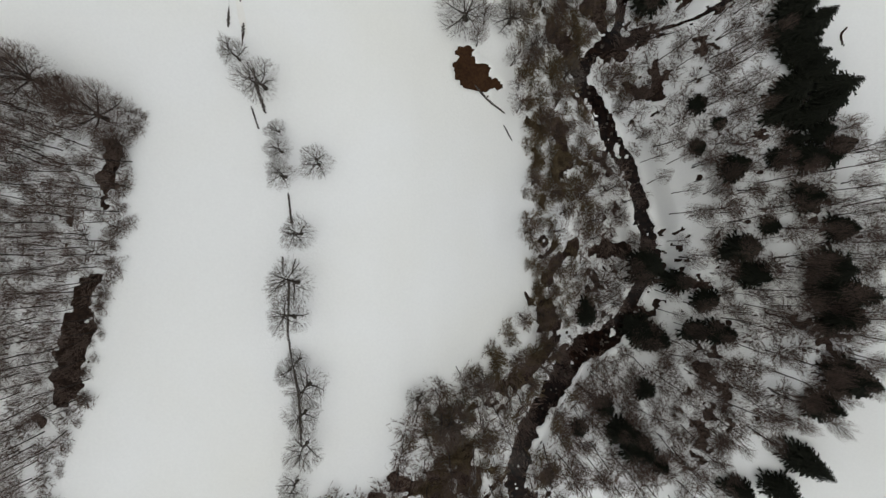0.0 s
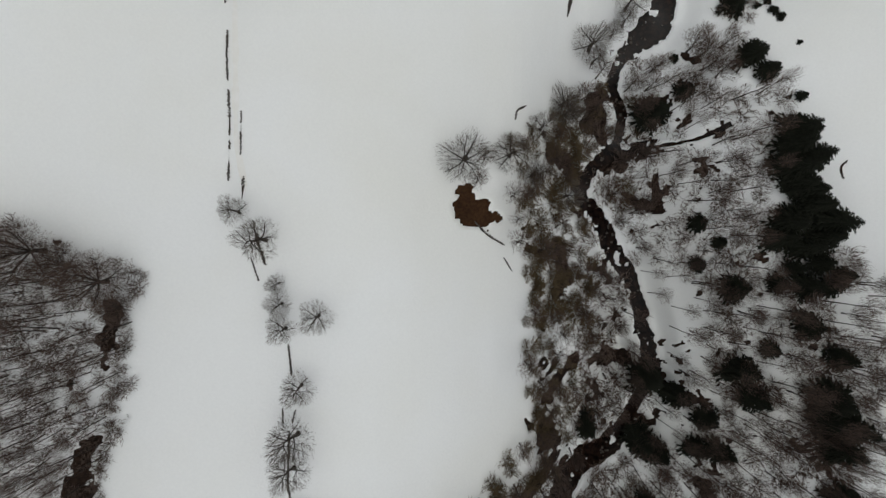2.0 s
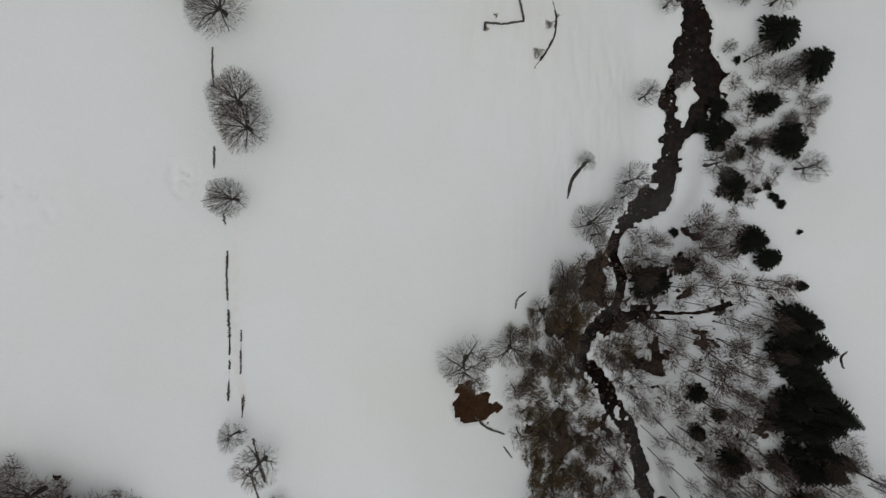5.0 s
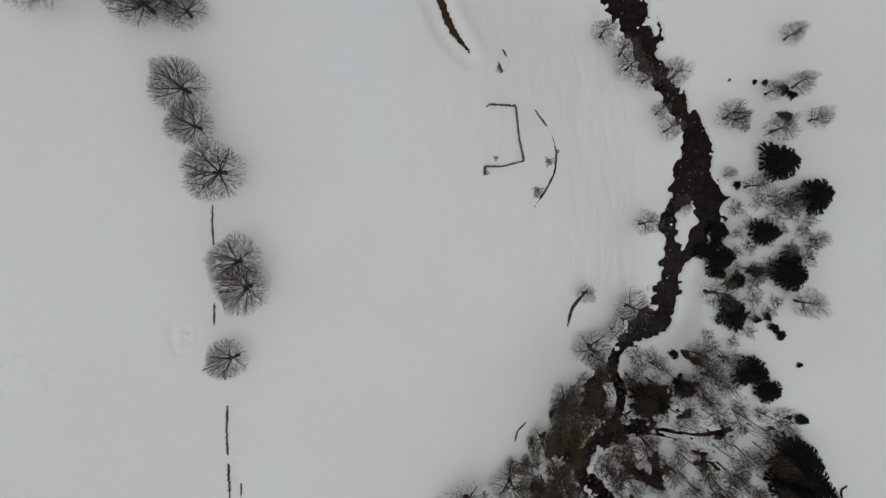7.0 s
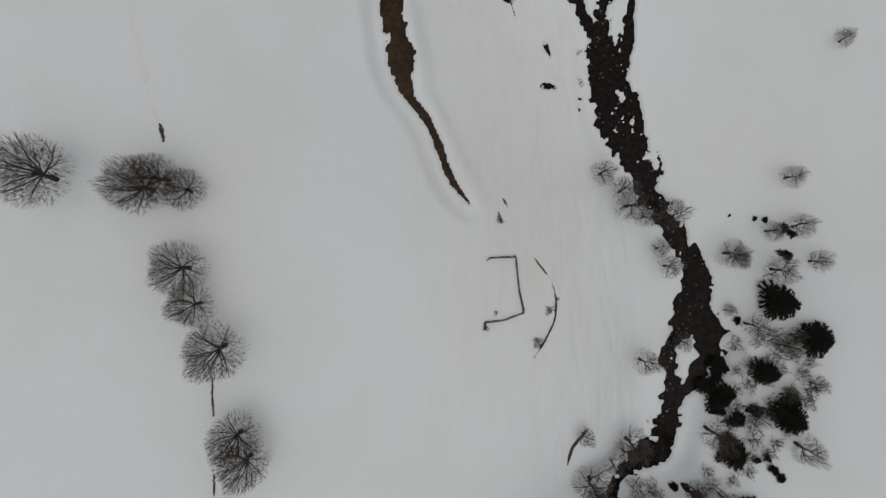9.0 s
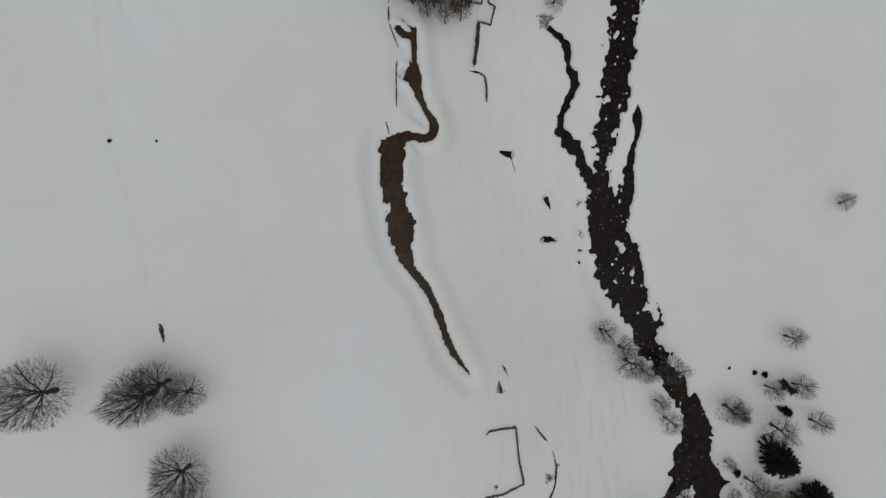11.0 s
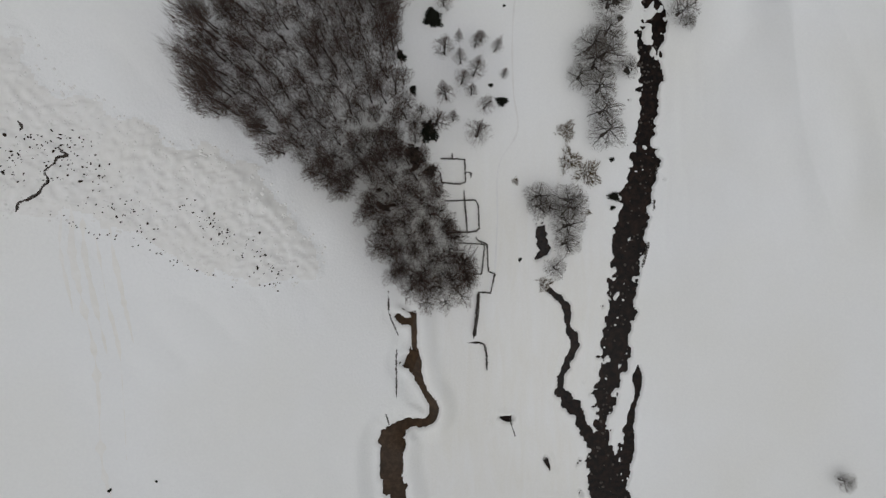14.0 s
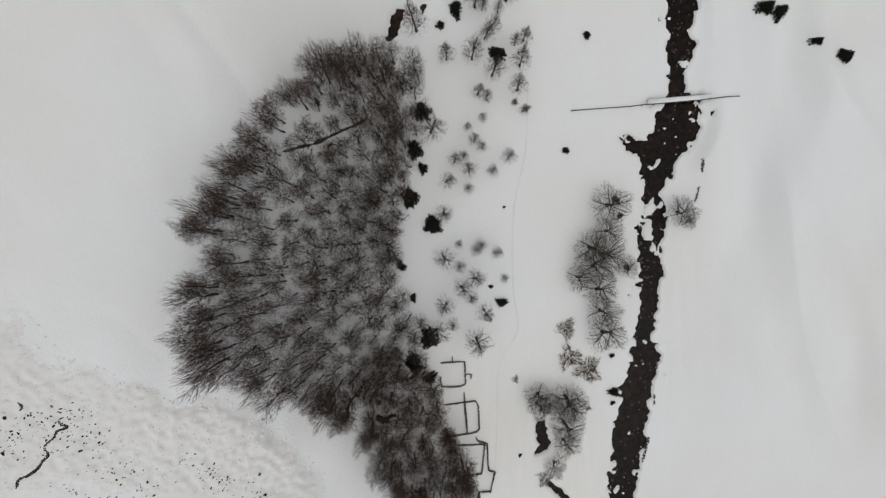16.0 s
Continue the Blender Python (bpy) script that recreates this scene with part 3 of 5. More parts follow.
def leafless(seed, form, twig, name):
    """A bare tree 1 m in crown radius: an Empty with trunk and crown under it. Each order of branches
    leaves the nearest older wood that lets it run outward, and so the twigs fill the crown evenly."""
    fork, high, thick, opening, *counts, cover = FORMS[form]
    r = np.random.default_rng(seed)
    bole = Shape()
    stem = [Vector((0, 0, -0.12))]
    lean = r.normal(0, 0.035, 2)
    for k in range(6):
        stem.append(Vector((*(lean * (k * fork / 5) + r.normal(0, 0.012, 2)), k * fork / 5)))
    bole.tube(stem, [thick * (1.3 - 0.12 * k) for k in range(7)], 7, False)
    heart = np.array(stem[-2])
    size = np.array((1.0, 1.0, high - heart[2]))
    slight = form not in ("spreading", "bank")

    def places(count, near_, far_):
        """Even spread of places in the crown, in its own measure."""
        k = np.arange(count) + 0.5
        up = 1 - (1 - math.cos(opening)) * k / count
        az = k * 2.39996 + r.uniform(0, 6.28) + r.normal(0, 0.25, count)
        out = (near_ ** 3 + (far_ ** 3 - near_ ** 3) * r.random(count)) ** (1 / 3)
        rag = {"spreading": 0.06, "bank": 0.10, "thicket": 0.28, "brush": 0.22}.get(form, 0.14)
        out = out * (1 + rag * np.sin(3 * az + seed) + 0.7 * rag * np.sin(5 * az + 2 * seed) + 0.4 * rag * np.sin(9 * az + 3 * seed))
        flat = np.sqrt(1 - np.minimum(1, up * up))
        spot = np.c_[flat * np.cos(az), flat * np.sin(az), up] * out[:, None]
        if form == "sapling":                   # narrows towards the tip
            spot[:, :2] *= (1.25 - 0.95 * spot[:, 2:]).clip(0.2)
        return spot

    woods = np.zeros((1, 3))                    # points on the wood so far, and its radius there
    girth = np.array([thick * 0.5])
    if form in LEADERS:                         # the stem goes on into the crown, and limbs leave along it
        up = np.linspace(0, LEADERS[form], 7)
        woods = np.c_[np.cumsum(r.normal(0, 0.02, (7, 2)), axis=0), up]
        woods[0] = 0
        girth = thick * 0.62 * (1 - 0.75 * up)
        bole.tube([Vector(q) for q in woods * size + heart], list(thick * 0.72 * (1 - 0.85 * up / up[-1])), 5)
    lines = []
    boughs = [Shape() for _ in range(counts[0])] if form == "spreading" else []
    first_wood = len(woods)
    for order, count in enumerate(counts):
        tips = places(count, (0.88, 0.5, 0.4, 0.45)[order], (0.98, 0.97, 1.0, 1.03)[order])
        gap = tips[:, None] - woods[None]
        dist = np.linalg.norm(gap, axis=2) + 1e-6
        outward = np.einsum("ijk,ik->ij", gap, tips) / dist / (np.linalg.norm(tips, axis=1)[:, None] + 1e-6)
        best = np.argmin(dist + (0, 0.9, 1.0, 1.6)[order] * np.maximum(0, (-1, 0.78, 0.84, 0.93)[order] - outward), axis=1)
        base = woods[best]
        steps = (4, 2, 2, 1)[order] if slight else (5, 3, 3, 1)[order]
        t = np.linspace(0, 1, steps + 1)[None, :, None]
        path = base[:, None] * (1 - t) + tips[:, None] * t
        bend = r.normal(0, 0.06, (count, 1, 3)) * np.linalg.norm(tips - base, axis=1)[:, None, None]
        path = path + bend * (t * (1 - t) * 4)
        if order < 3:
            path[:, 1:] += r.normal(0, 0.008, path[:, 1:].shape)
        first = girth[best] * (0.70, 0.50, 0.6, 1.0)[order]
        world = path * size + heart
        if order < 2:
            for k, (p, g) in enumerate(zip(world, first)):
                holder = bole
                if boughs:
                    holder = boughs[k if order == 0 else max(0, best[k] - first_wood) % len(boughs)]
                holder.tube([Vector(q) for q in p], [max(0.003, g * (1 - 0.72 * j / steps)) for j in range(steps + 1)], (3 if slight else 5) if order == 0 else 3)
        else:
            lines.append((world, 1.5 if order == 2 else 1.0))
        woods = np.vstack([woods] + [path[:, k] for k in range(1, steps + 1)])
        girth = np.r_[girth, np.concatenate([np.maximum(0.003, first * (1 - 0.72 * k / steps)) for k in range(1, steps + 1)])]
    # the twigs' thickness follows from the cover that they give
    spread = sum(np.linalg.norm(w[:, -1] - w[:, 0], axis=1).sum() * k * 0.5 for w, k in lines)
    wide = cover * math.pi / (0.6 * spread)
    verts, loops, counts_ = [], [], []
    base = 0
    for world, k in lines:
        n = world.shape[1] - 1
        for i in range(n):
            p, q = world[:, i], world[:, i + 1]
            side = np.cross(q - p, r.normal(0, 1, p.shape))
            side /= np.linalg.norm(side, axis=1)[:, None] + 1e-9
            w0, w1 = side * (wide * k * 0.5 * (1 - i / n)), side * (wide * k * 0.5 * (1 - (i + 1) / n))
            block = np.stack([p - w0, p + w0, q + w1, q - w1] if i < n - 1 else [p - w0, p + w0, q], 1)
            verts.append(block.reshape(-1, 3))
            loops.append(base + np.arange(block.shape[0] * block.shape[1]))
            counts_.append(np.full(len(p), block.shape[1]))
            base += block.shape[0] * block.shape[1]
    verts, loops, counts_ = np.concatenate(verts), np.concatenate(loops), np.concatenate(counts_)
    me = bpy.data.meshes.new("crown")
    me.vertices.add(len(verts))
    me.vertices.foreach_set("co", verts.ravel())
    me.loops.add(len(loops))
    me.loops.foreach_set("vertex_index", loops)
    me.polygons.add(len(counts_))
    me.polygons.foreach_set("loop_start", np.r_[0, np.cumsum(counts_)[:-1]])
    me.update()
    me.materials.append(twig)
    ob = new(name)
    trunk = new("trunk", bole.mesh("trunk", BARK))
    trunk.parent = ob
    for bough in boughs:
        new("limb", bough.mesh("limb", BARK)).parent = trunk
    new("crown", me).parent = ob
    return ob


def conifer(seed, whorls=18, slim=2.6, uneven=0.10):
    """A spruce 1 m in crown radius and `slim` times two high, with drooping ragged branches."""
    r = random.Random(seed)
    ob = new("spruce")
    high = slim * 2
    bole, crown = Shape(), Shape()
    lobes = [r.uniform(0, 6.28) for _ in range(3)]
    bole.tube([Vector((0, 0, -0.2)), Vector((0, 0, high * 0.5)), Vector((0, 0, high))], [0.09, 0.05, 0.01], 7)
    for k in range(whorls):
        s = k / (whorls - 1)
        z = high * (0.10 + 0.88 * s)
        reach = (1.02 - 0.90 * s ** 1.35) * r.uniform(0.85, 1.12)
        count = int(18 - 8 * s)
        for i in range(count):
            az = 6.2832 * (i + r.uniform(-0.4, 0.4)) / count + k * 0.7
            ln = max(0.09, reach * r.uniform(0.80, 1.12) * (1 + uneven * (math.sin(2 * az + lobes[0]) + 0.8 * math.sin(3 * az + lobes[1] + 2 * s) + 0.5 * math.sin(5 * az + lobes[2] - 3 * s))))
            out = Vector((math.cos(az), math.sin(az), 0))
            side = Vector((-out.y, out.x, 0))
            rise = r.uniform(-0.05, 0.12)
            mid = [Vector((0, 0, z)) + out * (ln * q) + Vector((0, 0, rise * ln * q - 0.45 * ln * q * q)) for q in (0, 0.38, 0.72, 1.06)]
            for q, wd in enumerate((0.17, 0.16, 0.11)):
                a, b = mid[q], mid[q + 1]
                for sgn in (-1, 1):
                    o = len(crown.v)
                    tip = b + out * (0.10 * ln) + side * (sgn * wd * ln * r.uniform(0.7, 1.3)) + Vector((0, 0, -0.10 * ln))
                    crown.v += [tuple(a + Vector((0, 0, 0.02))), tuple(b), tuple(tip), tuple(a.lerp(b, 0.4) + side * (sgn * 0.4 * wd * ln) + Vector((0, 0, -0.08 * ln)))]
                    crown.f += [(o, o + 1, o + 2), (o, o + 2, o + 3)]
    new("trunk", bole.mesh("trunk", BARK)).parent = ob
    new("crown", crown.mesh("crown", NEEDLES, False)).parent = ob
    return ob


def stand(kinds, spots, label, group, wide, tall, sink=0.03, category="tree", lean=2.5):
    """Sets the kinds and copies of them on the ground at spots (x, y, crown radius)."""
    for k in reversed(range(len(spots))):
        x, y, rad = spots[k]
        s = rad * wide * rng.uniform(0.94, 1.06)
        h = rad * tall * rng.uniform(0.9, 1.1)
        m = pose(x, y, ground_z(x, y) - sink * rad, rng.gauss(0, lean), rng.gauss(0, lean), rng.uniform(0, 360)) @ Matrix.Diagonal((s, s, h, 1))
        model = kinds[k % len(kinds)]
        if k >= len(kinds):
            ob = copy_thing(model, m)
        else:
            ob = model
            model.matrix_basis = m
        tagged(ob, label, category, group)


def copies(kinds, name):
    """Fresh top-level copies that share the meshes, to serve as models of another group."""
    out = []
    for ob in kinds:
        c = copy_thing(ob, Matrix())
        for key in ("label", "category", "group", "kind"):
            if key in c:
                del c[key]
        c.name, c.matrix_basis = name, Matrix()
        out.append(c)
    return out


def scatter(poly, gap, lo, hi, r):
    """Random spots in a polygon, no closer than gap, off the water."""
    xs, ys = [p[0] for p in poly], [p[1] for p in poly]
    spots = []
    tries = [(r.uniform(min(xs), max(xs)), r.uniform(min(ys), max(ys))) for _ in range(6000)]
    within = inside(poly, *np.array(tries).T)
    for (x, y), ok in zip(tries, within):
        if not ok:
            continue
        if any((x - a) ** 2 + (y - b) ** 2 < gap * gap for a, b, _ in spots):
            continue
        if by_water(x, y):
            continue
        spots.append((x, y, r.uniform(lo, hi)))
    return spots


# places of the trees: x, y, crown radius
MEADOW_SMALL = [(-35.9, 33.4, 2.8), (-31.5, 28.6, 3.8), (-29.2, 21.0, 2.1), (-28.7, 17.3, 2.5), (-28.1, 12.9, 2.9), (-22.2, 15.1, 3.4), (-25.3, 2.8,
    3.4), (-25.8, -5.9, 4.4), (-26.5, -12.0, 3.6), (-25.5, -19.6, 2.2), (-23.9, -24.1, 3.9), (-24.7, -29.1, 3.6), (-24.5, -35.0, 3.8), (-26.4, -42.0,
    3.0), (-27.1, -21.5, 2.5)]
MEADOW = [(-35.0, 90.7, 4.5), (-33.4, 86.4, 4.6), (-35.7, 74.2, 3.5), (-37.1, 105.8, 4.9), (-42.5, 119.0, 4.7), (-40.9, 113.0, 4.0), (-47.5, 131.7,
    4.8), (-45.3, 133.5, 4.2), (-42.2, 131.7, 3.5), (-60.8, 133.1, 5.4)]
BANK = [(33.6, 138.2, 2.4), (38.0, 134.4, 2.6), (39.4, 131.4, 3.1), (43.4, 129.0, 2.4), (48.6, 129.2, 3.0), (46.5, 122.2, 2.0), (48.4, 118.5, 2.6),
    (42.7, 98.2, 2.7), (51.3, 102.1, 1.9), (64.4, 87.8, 2.4), (72.0, 137.0, 2.3), (69.1, 126.0, 2.1), (73.9, 126.9, 2.3), (76.8, 119.6, 2.1), (70.1,
    117.8, 2.9), (64.7, 118.7, 1.1), (61.4, 121.3, 2.9), (63.4, 120.9, 2.0), (61.5, 108.8, 1.4), (65.1, 106.1, 2.4), (73.1, 104.2, 1.7), (70.4, 102.0,
    1.6), (72.0, 101.7, 1.7), (75.9, 94.6, 1.7), (70.5, 91.8, 1.7), (29.3, 83.5, 1.8), (40.4, 80.4, 3.4), (40.2, 77.1, 2.5), (37.7, 74.8, 2.2), (33.5,
    68.8, 2.5), (56.7, 83.6, 3.5), (72.6, 82.1, 2.7)]
BANK_UPPER = [(34.8, 263.4, 3.4), (34.5, 257.8, 2.4), (30.8, 254.4, 3.1), (33.5, 252.9, 3.3), (31.8, 250.5, 3.0), (28.4, 248.1, 2.1), (32.7, 245.6,
    2.9), (33.4, 241.0, 2.8), (34.0, 236.3, 3.1), (20.1, 223.3, 2.2), (26.0, 222.7, 2.9), (26.8, 221.1, 2.6), (22.9, 220.8, 1.7), (19.9, 221.1, 2.1),
    (26.0, 216.8, 3.0), (25.7, 213.2, 2.5), (23.8, 208.3, 2.0), (26.9, 57.0, 3.1), (81.4, 164.7, 1.6), (38.8, 250.1, 1.9), (49.8, 261.9, 2.4), (51.7,
    259.7, 1.3)]
PARK = [(8.5, 297.3, 1.5), (11.3, 302.8, 1.2), (7.9, 303.1, 1.1), (5.9, 292.9, 1.9), (10.1, 289.9, 1.9), (7.1, 285.7, 1.3), (8.9, 284.7, 1.2), (8.3,
    280.7, 0.9), (14.9, 296.5, 1.1), (16.7, 297.4, 1.5), (16.0, 292.2, 1.8), (15.4, 287.1, 1.7), (14.9, 284.2, 0.6), (16.6, 282.8, 0.9), (5.1, 278.7,
    0.9), (6.3, 276.1, 1.2), (8.0, 274.9, 1.1), (2.4, 271.9, 1.2), (4.2, 272.9, 1.0), (5.4, 269.8, 1.5), (0.5, 267.7, 1.5), (5.4, 266.4, 1.1), (10.1,
    269.8, 1.2), (13.4, 272.8, 1.4), (0.1, 261.8, 1.6), (6.6, 253.9, 1.3), (7.8, 255.1, 1.2), (0.3, 252.1, 1.8), (3.6, 250.4, 1.3), (3.3, 254.8, 0.9),
    (10.6, 253.2, 1.2), (6.3, 248.0, 1.7), (3.8, 246.3, 1.7), (5.9, 244.2, 1.2), (12.5, 247.9, 0.9), (0.7, 242.9, 1.9), (8.4, 241.4, 1.7), (2.1,
    238.6, 1.2), (6.9, 235.5, 2.3), (-4.3, 239.7, 1.3), (-1.4, 237.6, 2.1)]
PARK_UPPER = [(13.0, 305.5, 1.9), (6.5, 303.5, 1.8), (9.4, 299.2, 1.6), (-2.5, 277.6, 2.4), (-5.3, 297.2, 2.2), (0.7, 292.4, 1.6)]
SHRUBS = [(18.3, 103.9, 1.1), (20.8, 110.0, 0.9), (22.7, 112.1, 0.5), (10.0, 110.0, 0.5), (8.0, 107.2, 0.6), (11.0, 127.7, 0.8), (26.1, 237.1, 1.9),
    (26.9, 230.9, 2.5), (31.0, 228.2, 2.7), (15.3, 226.5, 0.8), (31.2, 219.9, 0.7), (21.8, 204.6, 1.5), (13.7, 48.1, 2.3), (15.0, 284.7, 0.7), (17.4,
    283.6, 0.9)]
GORGE_HEAD = [(53.6, 70.3, 2.9), (53.0, 63.7, 2.9), (54.7, 68.0, 2.9), (56.1, 65.8, 2.9), (58.4, 63.8, 2.8), (55.8, 60.6, 2.4), (58.8, 69.9, 2.6)]
RIM_TREES = [(4.3, 44.7, 4.6), (13.4, 45.9, 3.9), (20.8, 52.6, 3.5), (26.6, 59.0, 3.8), (32.4, 71.4, 4.3), (18.9, 42.5, 2.9), (27.6, 39.0, 3.8), (-4.6, -28.2, 2.4), (7.2, -27.2, 3.8), (1.7, -33.9, 4.3)]
SPRUCES = [(70.9, 111.0, 3.2), (76.8, 103.6, 2.9), (67.8, 96.1, 2.5), (71.3, 87.7, 3.0), (72.0, 90.4, 1.5), (60.8, 80.5, 1.9), (60.0, 96.6, 1.7),
    (57.3, 92.3, 1.7), (58.9, 90.0, 2.2), (63.7, 67.4, 2.8), (66.8, 63.5, 2.1), (53.5, 61.9, 2.1), (48.0, 58.1, 3.6), (72.8, 58.1, 1.0), (64.6, 18.1,
    3.1), (57.8, 32.8, 1.9), (62.2, 28.3, 1.4), (58.4, 23.4, 1.8), (77.0, 10.9, 2.6), (71.5, 5.1, 1.9), (82.4, 4.2, 2.7)]
SPRUCES_RIM = [(71.9, 51.4, 2.6), (73.0, 50.3, 2.3), (74.5, 45.1, 2.9), (73.1, 40.9, 2.5), (74.8, 39.1, 2.6), (76.1, 36.4, 2.7), (78.7, 32.6, 3.0),
    (78.3, 29.0, 2.6), (75.6, 27.1, 2.4), (71.4, 48.4, 2.7), (71.5, 43.6, 3.0), (72.8, 33.1, 2.8), (71.9, 29.3, 2.4), (78.5, 24.0, 2.0), (74.4, 23.0,
    1.6), (82.3, 21.6, 1.5), (75.8, 19.0, 2.3), (72.0, 19.5, 1.8), (80.0, 19.1, 2.0)]
SPRUCES_LOWER = [(65.6, 0.1, 3.6), (68.2, -5.2, 3.2), (49.2, -4.2, 3.8), (34.0, -15.4, 2.8), (48.5, -20.0, 3.7), (51.2, -21.6, 3.1), (55.4, -7.8,
    3.0), (60.2, -11.6, 2.6), (62.5, -19.3, 3.1), (58.4, -19.0, 2.6), (80.5, -4.3, 3.9), (83.2, -9.3, 3.8), (82.3, -14.1, 3.6), (79.6, -8.8, 3.1),
    (84.0, -26.7, 3.9), (85.1, -27.3, 3.6), (80.6, -33.4, 3.1), (77.6, -45.2, 3.8), (44.0, -45.1, 3.7), (47.6, -48.8, 3.7), (39.7, -38.6, 2.7), (49.3,
    -34.1, 2.4), (32.9, -43.3, 2.2), (74.3, -52.5, 3.3), (67.1, -54.5, 2.9), (23.8, -52.5, 1.7), (52.7, -52.6, 2.1)]
SPRUCES_NORTH = [(-4.1, 270.3, 1.1), (-6.8, 263.9, 1.6), (-2.3, 258.6, 1.8), (-3.0, 235.9, 2.2), (12.2, 242.9, 1.2), (-8.5, 250.7, 1.0), (-6.1, 244.2,
    0.9), (-6.0, 231.0, 2.0), (-2.7, 227.8, 1.3), (11.0, 294.3, 1.7), (-4.3, 281.3, 2.0), (-5.8, 273.8, 1.9), (-6.6, 264.7, 1.5), (-2.1, 259.2, 1.7),
    (2.4, 302.5, 1.6), (30.2, 298.9, 0.9), (25.8, 274.7, 0.6), (66.6, 303.9, 1.6), (69.5, 302.9, 1.6), (80.8, 292.9, 1.5), (76.1, 296.3, 1.0), (-0.5,
    299.0, 1.0)]
FIRLETS = [(72.5, 126.6, 0.8), (73.9, 125.3, 0.8), (72.9, 120.8, 1.1), (67.1, 128.7, 0.5), (69.0, 128.4, 0.6), (72.7, 69.1, 0.5), (71.0, 58.2, 0.5),
    (69.7, 74.9, 0.9), (67.6, 78.5, 0.7), (65.8, 77.9, 0.7), (61.7, 78.7, 2.5), (51.4, 69.3, 1.0), (63.9, 106.7, 0.7), (9.9, 246.2, 0.4), (12.7,
    262.8, 0.3), (36.2, 231.2, 0.5), (36.7, 223.3, 1.0), (36.5, 220.9, 0.5), (37.6, 261.1, 0.6), (36.6, 264.5, 0.8), (39.2, 250.1, 0.7), (25.9, 274.9,
    0.6), (-47.8, 173.3, 0.2), (-54.2, 172.8, 0.3), (29.5, 152.3, 0.3), (62.2, 129.4, 0.3), (16.5, 209.8, 0.4), (59.4, 94.2, 1.5), (60.9, 91.2, 1.6),
    (62.3, 85.8, 1.7), (59.2, 87.5, 1.4), (66.0, 88.0, 1.4), (69.5, 87.9, 1.4), (68.6, 76.3, 0.9)]

field_trees = [leafless(s, "spreading", TWIG, "meadow_tree") for s in (1, 2, 3, 4, 5)]
stand(field_trees, MEADOW, "old bare spreading tree standing in the snowy meadow", "row of meadow trees", 1.1, 1.0)
small_trees = [leafless(s, "bank", TWIG_PALE, "meadow_tree") for s in (6, 7, 8, 9)]
stand(small_trees, MEADOW_SMALL, "bare grey tree beside the meadow track walls", "row of meadow trees", 1.1, 0.92)
bank_trees = [leafless(s, "bank", TWIG_PALE, "riverside_tree") for s in (21, 22, 23, 24)]
stand(bank_trees, BANK, "small bare tree on the snowy river bank", "trees along the river", 1.25, 1.25)
stand(copies(bank_trees, "thicket_tree"), BANK_UPPER, "small bare grey tree in the thicket beside the river", "thicket trees beside the river", 1.5, 0.95)
young = [leafless(s, "sapling", TWIG_RED, "young_tree") for s in (31, 32, 33)]
stand(young, PARK + PARK_UPPER, "young bare reddish tree in the open snow", "young trees at the forest edge", 1.4, 1.15)
bushes = [leafless(s, "brush", TWIG_STRAW, "shrub") for s in (41, 42)]
stand(bushes, SHRUBS, "low straw-brown bare shrub in the snow", "low shrubs", 1.25, 0.7, 0.2, "shrub")

r2 = random.Random(5)
west = [leafless(s, "forest", TWIG_RED, "forest_tree") for s in (51, 52, 53, 54, 55)]
west_poly = FOREST_WEST + [(-66, -50), (-74, -50), (-74, 31)]
def near_edge(q, margin):
    """True for spots within the margin of the western wood's open side."""
    return float(near([(a, b, 0.0) for a, b in FOREST_WEST], np.array([q[0]]), np.array([q[1]]))[0][0]) < margin


poles = [leafless(s, "pole", TWIG_RED, "wood_tree") for s in (61, 62, 63, 64, 65)]
stand(poles, [q for q in scatter(west_poly, 2.2, 1.6, 2.3, r2) if not near_edge(q, 6.5 if q[1] > 15 else 2.6)], "tall bare forest tree with a dark slender stem", "western wood", 1.0, 1.0)
fringe = []
for (x0, y0), (x1, y1) in zip(FOREST_WEST[3:-1], FOREST_WEST[4:]):
    steps = max(1, round(math.hypot(x1 - x0, y1 - y0) / 1.9))
    for k in range(steps):
        fringe.append((x0 + (x1 - x0) * k / steps + r2.uniform(-4.0, -1.8), y0 + (y1 - y0) * k / steps + r2.uniform(-1.0, 1.0), r2.uniform(0.9, 1.7)))
thickets = [leafless(s, "thicket", TWIG_BROWN, "undergrowth") for s in (71, 72, 73, 74)]
stand(thickets, fringe + [q for q in scatter(west_poly, 2.5, 1.5, 2.4, r2) if not near_edge(q, 2.0)], "low reddish undergrowth among the forest stems", "undergrowth", 1.0, 1.0, 0.1, "shrub")
edge_trees = [leafless(s, "spreading", TWIG_BROWN, "edge_tree") for s in (56, 57)]
stand(edge_trees, [(-64.9, 26.8, 5.6), (-55.9, 21.6, 5.2), (-60.4, 24.2, 3.8), (-71.5, 27.6, 5.2), (-54.0, 17.2, 2.8)], "broad bare tree on the edge of the western wood", "western wood edge", 1.05, 1.0)
GLADE = [(-30.5, 275.0), (-24.0, 279.0), (-18.5, 277.5), (-26.5, 271.0)]
NORTH_CORE = [(x + 2.2, y - 1.5) if x < -12 and y > 255 else (x, y) for x, y in FOREST_NORTH]
north_spots = [q for q in scatter(NORTH_CORE, 2.3, 2.0, 3.0, r2) if not inside(GLADE, np.array([q[0]]), np.array([q[1]]))[0]]
